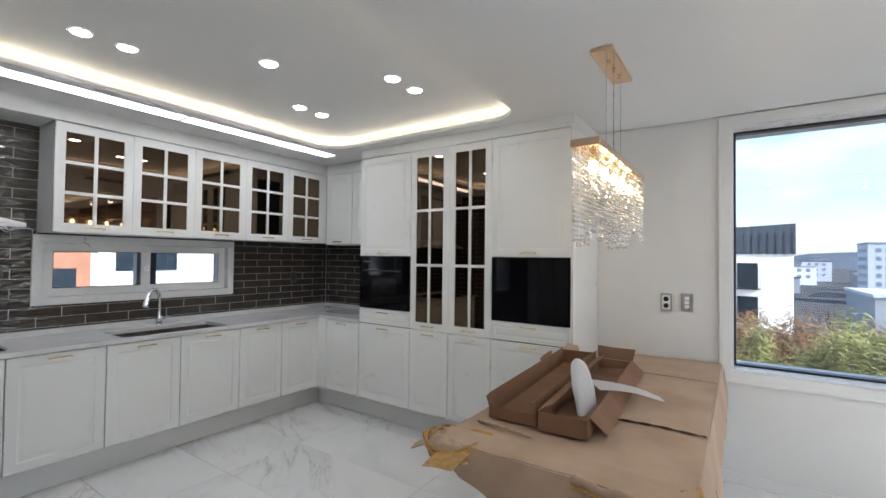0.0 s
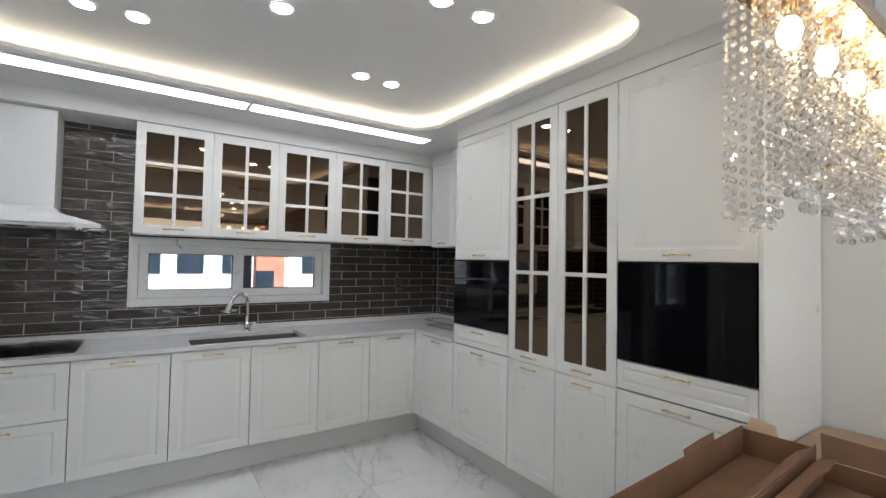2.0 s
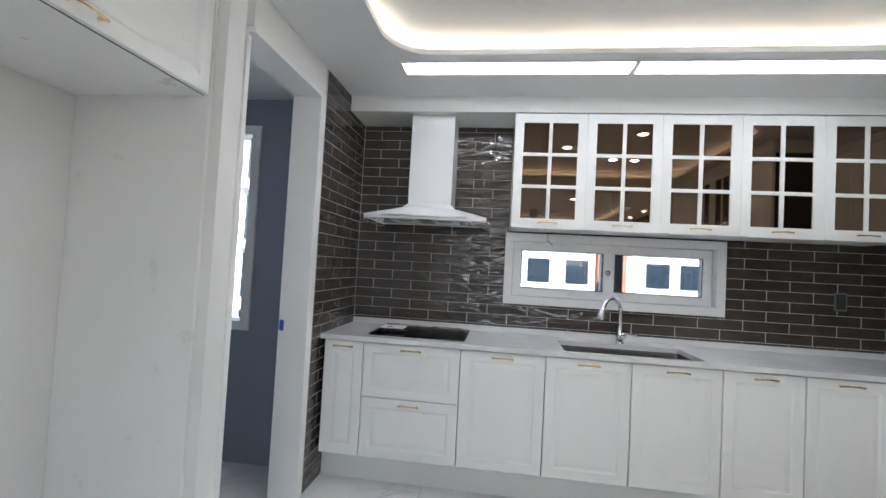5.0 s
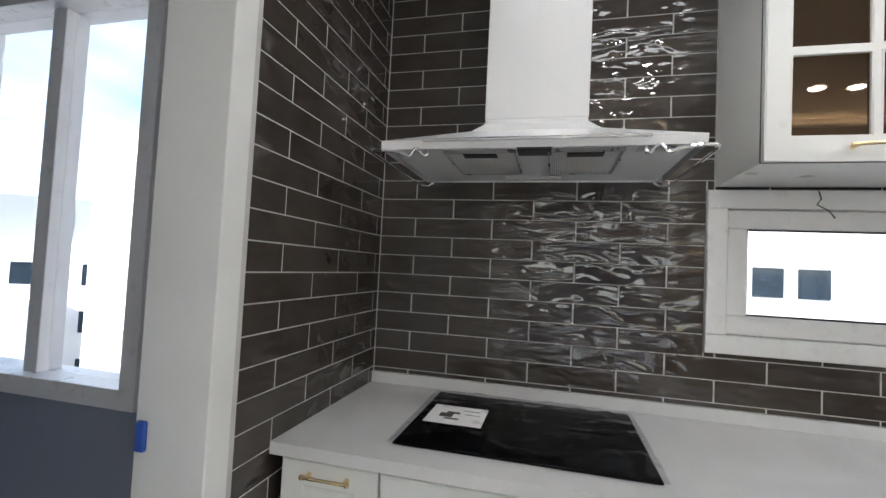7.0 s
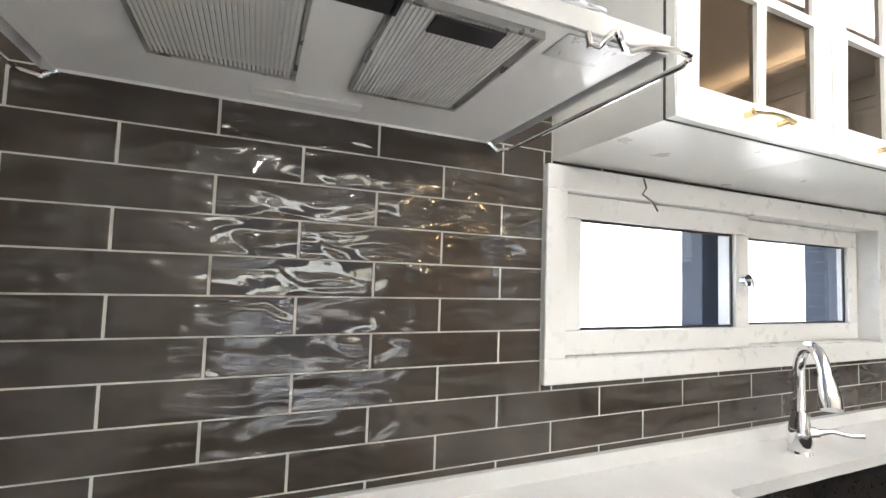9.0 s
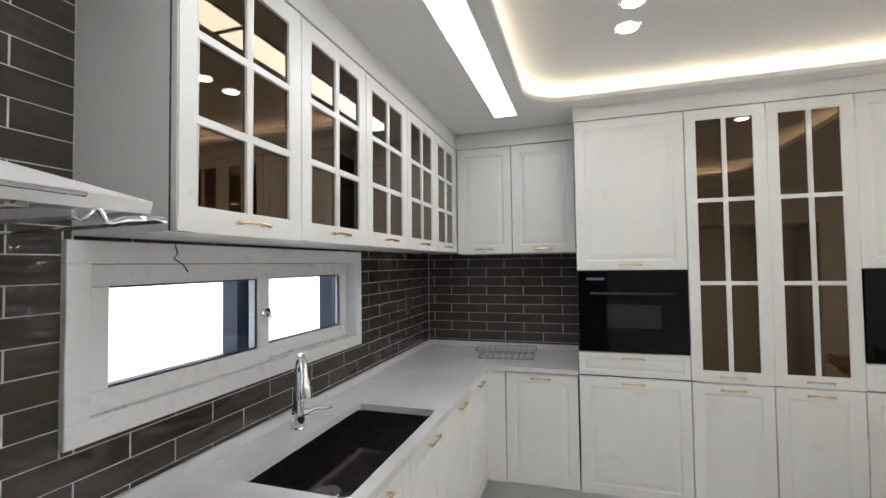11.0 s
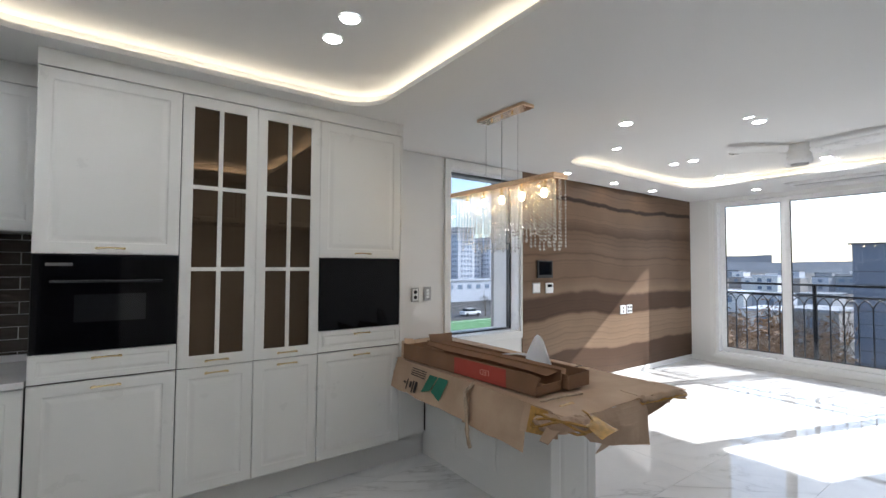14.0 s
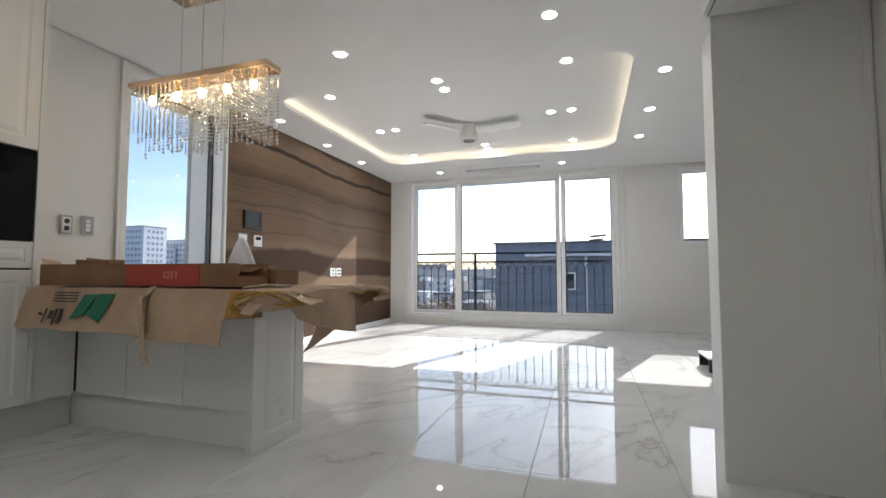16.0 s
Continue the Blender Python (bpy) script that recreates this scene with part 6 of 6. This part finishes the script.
def hill(name, dist, width, height, ang, seed):
    bm = bmesh.new()
    n = 60
    lo, hi = [], []
    for k in range(n + 1):
        u = k / n - 0.5
        a = radians(ang) + u * width / dist
        p = Vector((math.cos(a) * dist, math.sin(a) * dist, GZ))
        z = height * (0.55 + 0.45 * noise.noise((u * 5 + seed, seed, 0)) + 0.12 * noise.noise((u * 22, seed, 3)) + 0.05 * noise.noise((u * 90, seed, 3)))
        lo.append(bm.verts.new(p))
        hi.append(bm.verts.new(p * 1.08 + Vector((0, 0, z))))
    for k in range(n):
        bm.faces.new((lo[k], lo[k + 1], hi[k + 1], hi[k]))
    struct(name, bm, M["hill"], "far wooded hills on the horizon", "hill")


hill("backdrop_north", 1100, 2400, 62, 80, 2.0)
hill("backdrop_east", 1000, 1800, 44, 10, 5.0)

# seen through the balcony doors
sl = thing("grey_house", "slate-blue clad building with a flat parapet roof", "building", pose(0, 0, 0))
part("wall", boxes((18, 30, -16, 4.25, GZ, 2.24)), M["slate"], sl)
part("roof", boxes((17.9, 30.1, -16.1, 4.35, 2.24, 2.30)), M["roofmetal"], sl, "thin dark parapet cap")
part("eaves", boxes((17.72, 18.0, -16.0, 2.85, 1.62, 1.74), bevel=0.02), M["palerend"], sl, "pale metal gutter")
w = part("window", boxes((17.93, 18.05, 0.70, 1.12, 0.18, 0.86)), M["winglass"], sl, "white framed window")
part("window_frame", frame_ring(bmesh.new(), 0.65, 1.17, 0.13, 0.91, 0.06, 17.9, 17.95, "x"), M["render"], w)
w = part("window", boxes((17.93, 18.05, -5.0, -4.0, -0.2, 1.0)), M["winglass"], sl, "white framed window")
part("window_frame", frame_ring(bmesh.new(), -5.06, -3.94, -0.26, 1.06, 0.06, 17.9, 17.95, "x"), M["render"], w)
bm = bmesh.new()
tube(bm, [(17.9, 0.2, 1.62), (17.9, 0.2, GZ)], 0.06, 8)
part("downpipe", bm, M["palerend"], sl, "pale downpipe", True)
for k in range(23):
    z = GZ + 0.4 + 0.45 * k
    part("cladding_joint", boxes((17.975, 18.0, -15.9, 4.24, z, z + 0.025)), M["roofmetal"], sl)
bm = bmesh.new()
tube(bm, [(20.5, -0.4, 2.3), (20.5, -0.4, 2.75)], 0.03, 6)
tube(bm, [(20.5, -0.75, 2.75), (20.5, 0.0, 2.68)], 0.05, 6)
tube(bm, [(20.5, -0.65, 2.55), (20.5, 0.05, 2.5)], 0.05, 6)
part("aerial", bm, M["iron"], sl, "roof aerial")
for k in range(70):
    x, y = rnd.uniform(70, 300), -60 + k * 3.5
    building("house", "small town house in the distance", x, x + 9, y, y + rnd.uniform(5, 9), rnd.uniform(-6, -3.2) + (x - 70) * 0.012, M[walls[k % 6]], "w", 3.0, (1.5, 1.4, 3.2), "town houses", roof=M[("roofmetal", "greywall", "palerend")[k % 3]])

# seen through the sink window and the utility room window
nb = thing("neighbour_building", "white apartment house with dark windows and a brick bay", "building", pose(0, 0, 0))
part("wall", boxes((-22, -16, -7, 3.95, GZ, 9), (-22, -16, 5.10, 45, GZ, 9)), M["render"], nb)
bay = part("brick_bay", boxes((-22, -16.6, 3.955, 5.095, GZ, 9)), M["brickfar"], nb, "red-brown brick bay")
for z in (-5.2, -2.2, 0.8, 3.8):
    for y in (-4.2, -2.4, 0.6, 1.75, 3.0, 5.55, 6.6):
        w = part("window", boxes((-16.06, -15.94, y, y + 0.72, z + 0.18, z + 0.95)), M["winglass"], nb, "dark window")
    part("window", boxes((-16.66, -16.55, 4.15, 4.75, z - 0.62, z + 0.25)), M["winglass"], bay)
for k in range(120):
    z = -4 + k * 0.08
    part("brick_course", boxes((-16.61, -16.585, 3.957, 5.093, z, z + 0.065)), M["brickfar"], bay)
ab = thing("balcony_building", "white apartment house with stacked balconies", "building", pose(0, 0, 0))
part("wall", boxes((-30, -21, -24, -8.2, GZ, 8.0)), M["render"], ab)
for z in (-6.4, -3.6, -0.8, 2.0, 4.8):
    for y in (-20, -15.6, -11.6):
        d = part("balcony_door", boxes((-21.05, -20.9, y, y + 2.6, z + 0.1, z + 2.2)), M["winglass"], ab, "dark balcony door")
        bl = part("balcony", boxes((-20.95, -19.8, y - 0.3, y + 2.9, z - 0.35, z + 0.05)), M["render"], ab)
        bm = boxes((-19.86, -19.82, y - 0.3, y + 2.9, z + 0.98, z + 1.03))
        for k in range(21):
            box(bm, -19.85, -19.83, y - 0.28 + 0.155 * k, y - 0.26 + 0.155 * k, z + 0.05, z + 0.98)
        part("rail", bm, M["iron"], bl, "dark balcony rail")

sb = thing("stepped_building", "white apartment house with a grey set-back top storey", "building", pose(-27.2, -29.5, -2.6, 0, 0, 38))
part("wall", boxes((-5.0, 5.0, -9.0, 9.0, GZ, 4.4)), M["render"], sb)
part("top_storey", boxes((-4.0, 4.0, -9.0, 6.0, 4.4, 7.0)), M["greywall"], sb, "grey clad top storey")
part("annexe", boxes((5.0, 8.0, -9.0, -1.5, GZ, 0.9)), M["palerend"], sb, "pale blue-grey lower annexe")
for z in (-6.6, -3.8, -1.0, 1.8):
    for y in (-7.2, -3.9, -0.6, 2.7, 6.0):
        if y > -1.5 or z > 0.9:
            w = part("window", boxes((4.93, 5.06, y, y + 1.7, z, z + 1.3)), M["winglass"], sb, "dark window")
            part("window_frame", frame_ring(bmesh.new(), y - 0.06, y + 1.76, z - 0.06, z + 1.36, 0.07, 5.02, 5.09, "x"), M["upvc"], w)
for y in (-7.0, -3.0, 1.2):
    part("window", boxes((3.93, 4.06, y, y + 1.5, 5.0, 6.3)), M["winglass"], sb, "dark window")

# ---- pieces: floor tiles and wall tiles ----
MESHES = {}


def slab(w, d, h, material, bevel):
    key = (round(w, 3), round(d, 3), round(h, 3), material.name)
    if key not in MESHES:
        bm = bmesh.new()
        box(bm, 0, w, 0, d, 0, h)
        top = [e for e in bm.edges if all(v.co.z > h * 0.9 for v in e.verts)]
        bmesh.ops.bevel(bm, geom=top, offset=bevel, segments=2, affect="EDGES", profile=0.6)
        MESHES[key] = mesh_of("tile", bm, material)
    return MESHES[key]


def floor_tiles():
    fx, fy, g = 1.2, 0.6, 0.0022
    nx0, ny0 = -4.10, 0.45 - 0.6 * 6
    for i in range(8):
        for j in range(12):
            a, c = max(nx0 + i * fx, WX), min(nx0 + (i + 1) * fx, 4.735)
            b, d = max(ny0 + j * fy, -2.6), min(ny0 + (j + 1) * fy, 3.538)
            if c - a < 0.02 or d - b < 0.02 or (d <= OPB + 0.03 and c < -2.3):
                continue
            if c < -2.2 and b < OPB < d:
                b = OPB + 0.001
            o = new("floor_tile", slab(c - a - g, d - b - g, 0.006, M["marble"], 0.0006))
            o.parent, o.location = floor, (a + g / 2, b + g / 2, -0.006)


floor_tiles()
PW, PH, GR, GU = 0.2840, 0.0693, 0.0030, 0.0048
Z0 = 1.372 - 20 * PH


def wall_tiles(parent, m, u0, u1, v0, v1, shift, holes=()):
    """Brick-bond tiles in a wall's own plane: u along it, v up, m places u, v and the way out."""
    rows = range(int((v0 - Z0) // PH), int((v1 - Z0) // PH) + 1)
    rnd = random.Random(5)
    for r in rows:
        a, b = max(Z0 + r * PH, v0), min(Z0 + (r + 1) * PH, v1)
        off = shift + (0.0 if r % 2 else PW / 2)
        k0 = int((u0 - off) // PW)
        for k in range(k0, int((u1 - off) // PW) + 1):
            c, d = max(off + k * PW, u0), min(off + (k + 1) * PW, u1)
            spans = [(c, d, a, b)]
            for hu0, hu1, hv0, hv1 in holes:
                cut = []
                for s in spans:
                    if s[1] <= hu0 or s[0] >= hu1 or s[3] <= hv0 or s[2] >= hv1:
                        cut.append(s)
                        continue
                    if s[0] < hu0:
                        cut.append((s[0], hu0, s[2], s[3]))
                    if s[1] > hu1:
                        cut.append((hu1, s[1], s[2], s[3]))
                    mid0, mid1 = max(s[0], hu0), min(s[1], hu1)
                    if s[2] < hv0:
                        cut.append((mid0, mid1, s[2], hv0))
                    if s[3] > hv1:
                        cut.append((mid0, mid1, hv1, s[3]))
                spans = cut
            for c2, d2, a2, b2 in spans:
                if d2 - c2 < 0.012 or b2 - a2 < 0.010:
                    continue
                o = new("tile", slab(d2 - c2 - GU, b2 - a2 - GR, 0.0085, M["tile"], 0.0012))
                o.parent = parent
                tilt = Matrix.Rotation(rnd.uniform(-0.003, 0.003), 4, "X") @ Matrix.Rotation(rnd.uniform(-0.0015, 0.0015), 4, "Y")
                o.matrix_world = m @ Matrix.Translation((c2 + GU / 2, a2 + GR / 2, -0.0005)) @ tilt


# u -> +y, v -> +z, out -> +x
FX = Matrix(((0, 0, 1, WX - 0.0080), (1, 0, 0, 0), (0, 1, 0, 0), (0, 0, 0, 1)))
wall_tiles(wall_sink, FX, LY, WY - 0.001, 0.94, UZ1 + 0.005, 0.2105, [(0.889, 2.364, 1.111, 1.617), (0.911, 9.0, 1.64, 9.0)])
# u -> +x, v -> +z, out -> +y
FL = Matrix(((1, 0, 0, 0), (0, 0, 1, LY - 0.008), (0, 1, 0, 0), (0, 0, 0, 1)))
wall_tiles(wall_left, FL, WX, -3.362, 0.0, CZ, -3.776)
# u -> -x, v -> +z, out -> -y
FB = Matrix(((-1, 0, 0, 0), (0, 0, -1, WY + 0.008), (0, 1, 0, 0), (0, 0, 0, 1)))
back = struct("grout_bed", boxes((WX, -2.945, WY + 0.0012, WY + 0.0078, 0.9, 1.63)), M["grout"], "pale grout behind dark corner tiles", "wall")
wall_tiles(back, FB, 2.946, -WX - 0.0005, 0.94, 1.625, 2.946 + 0.11)
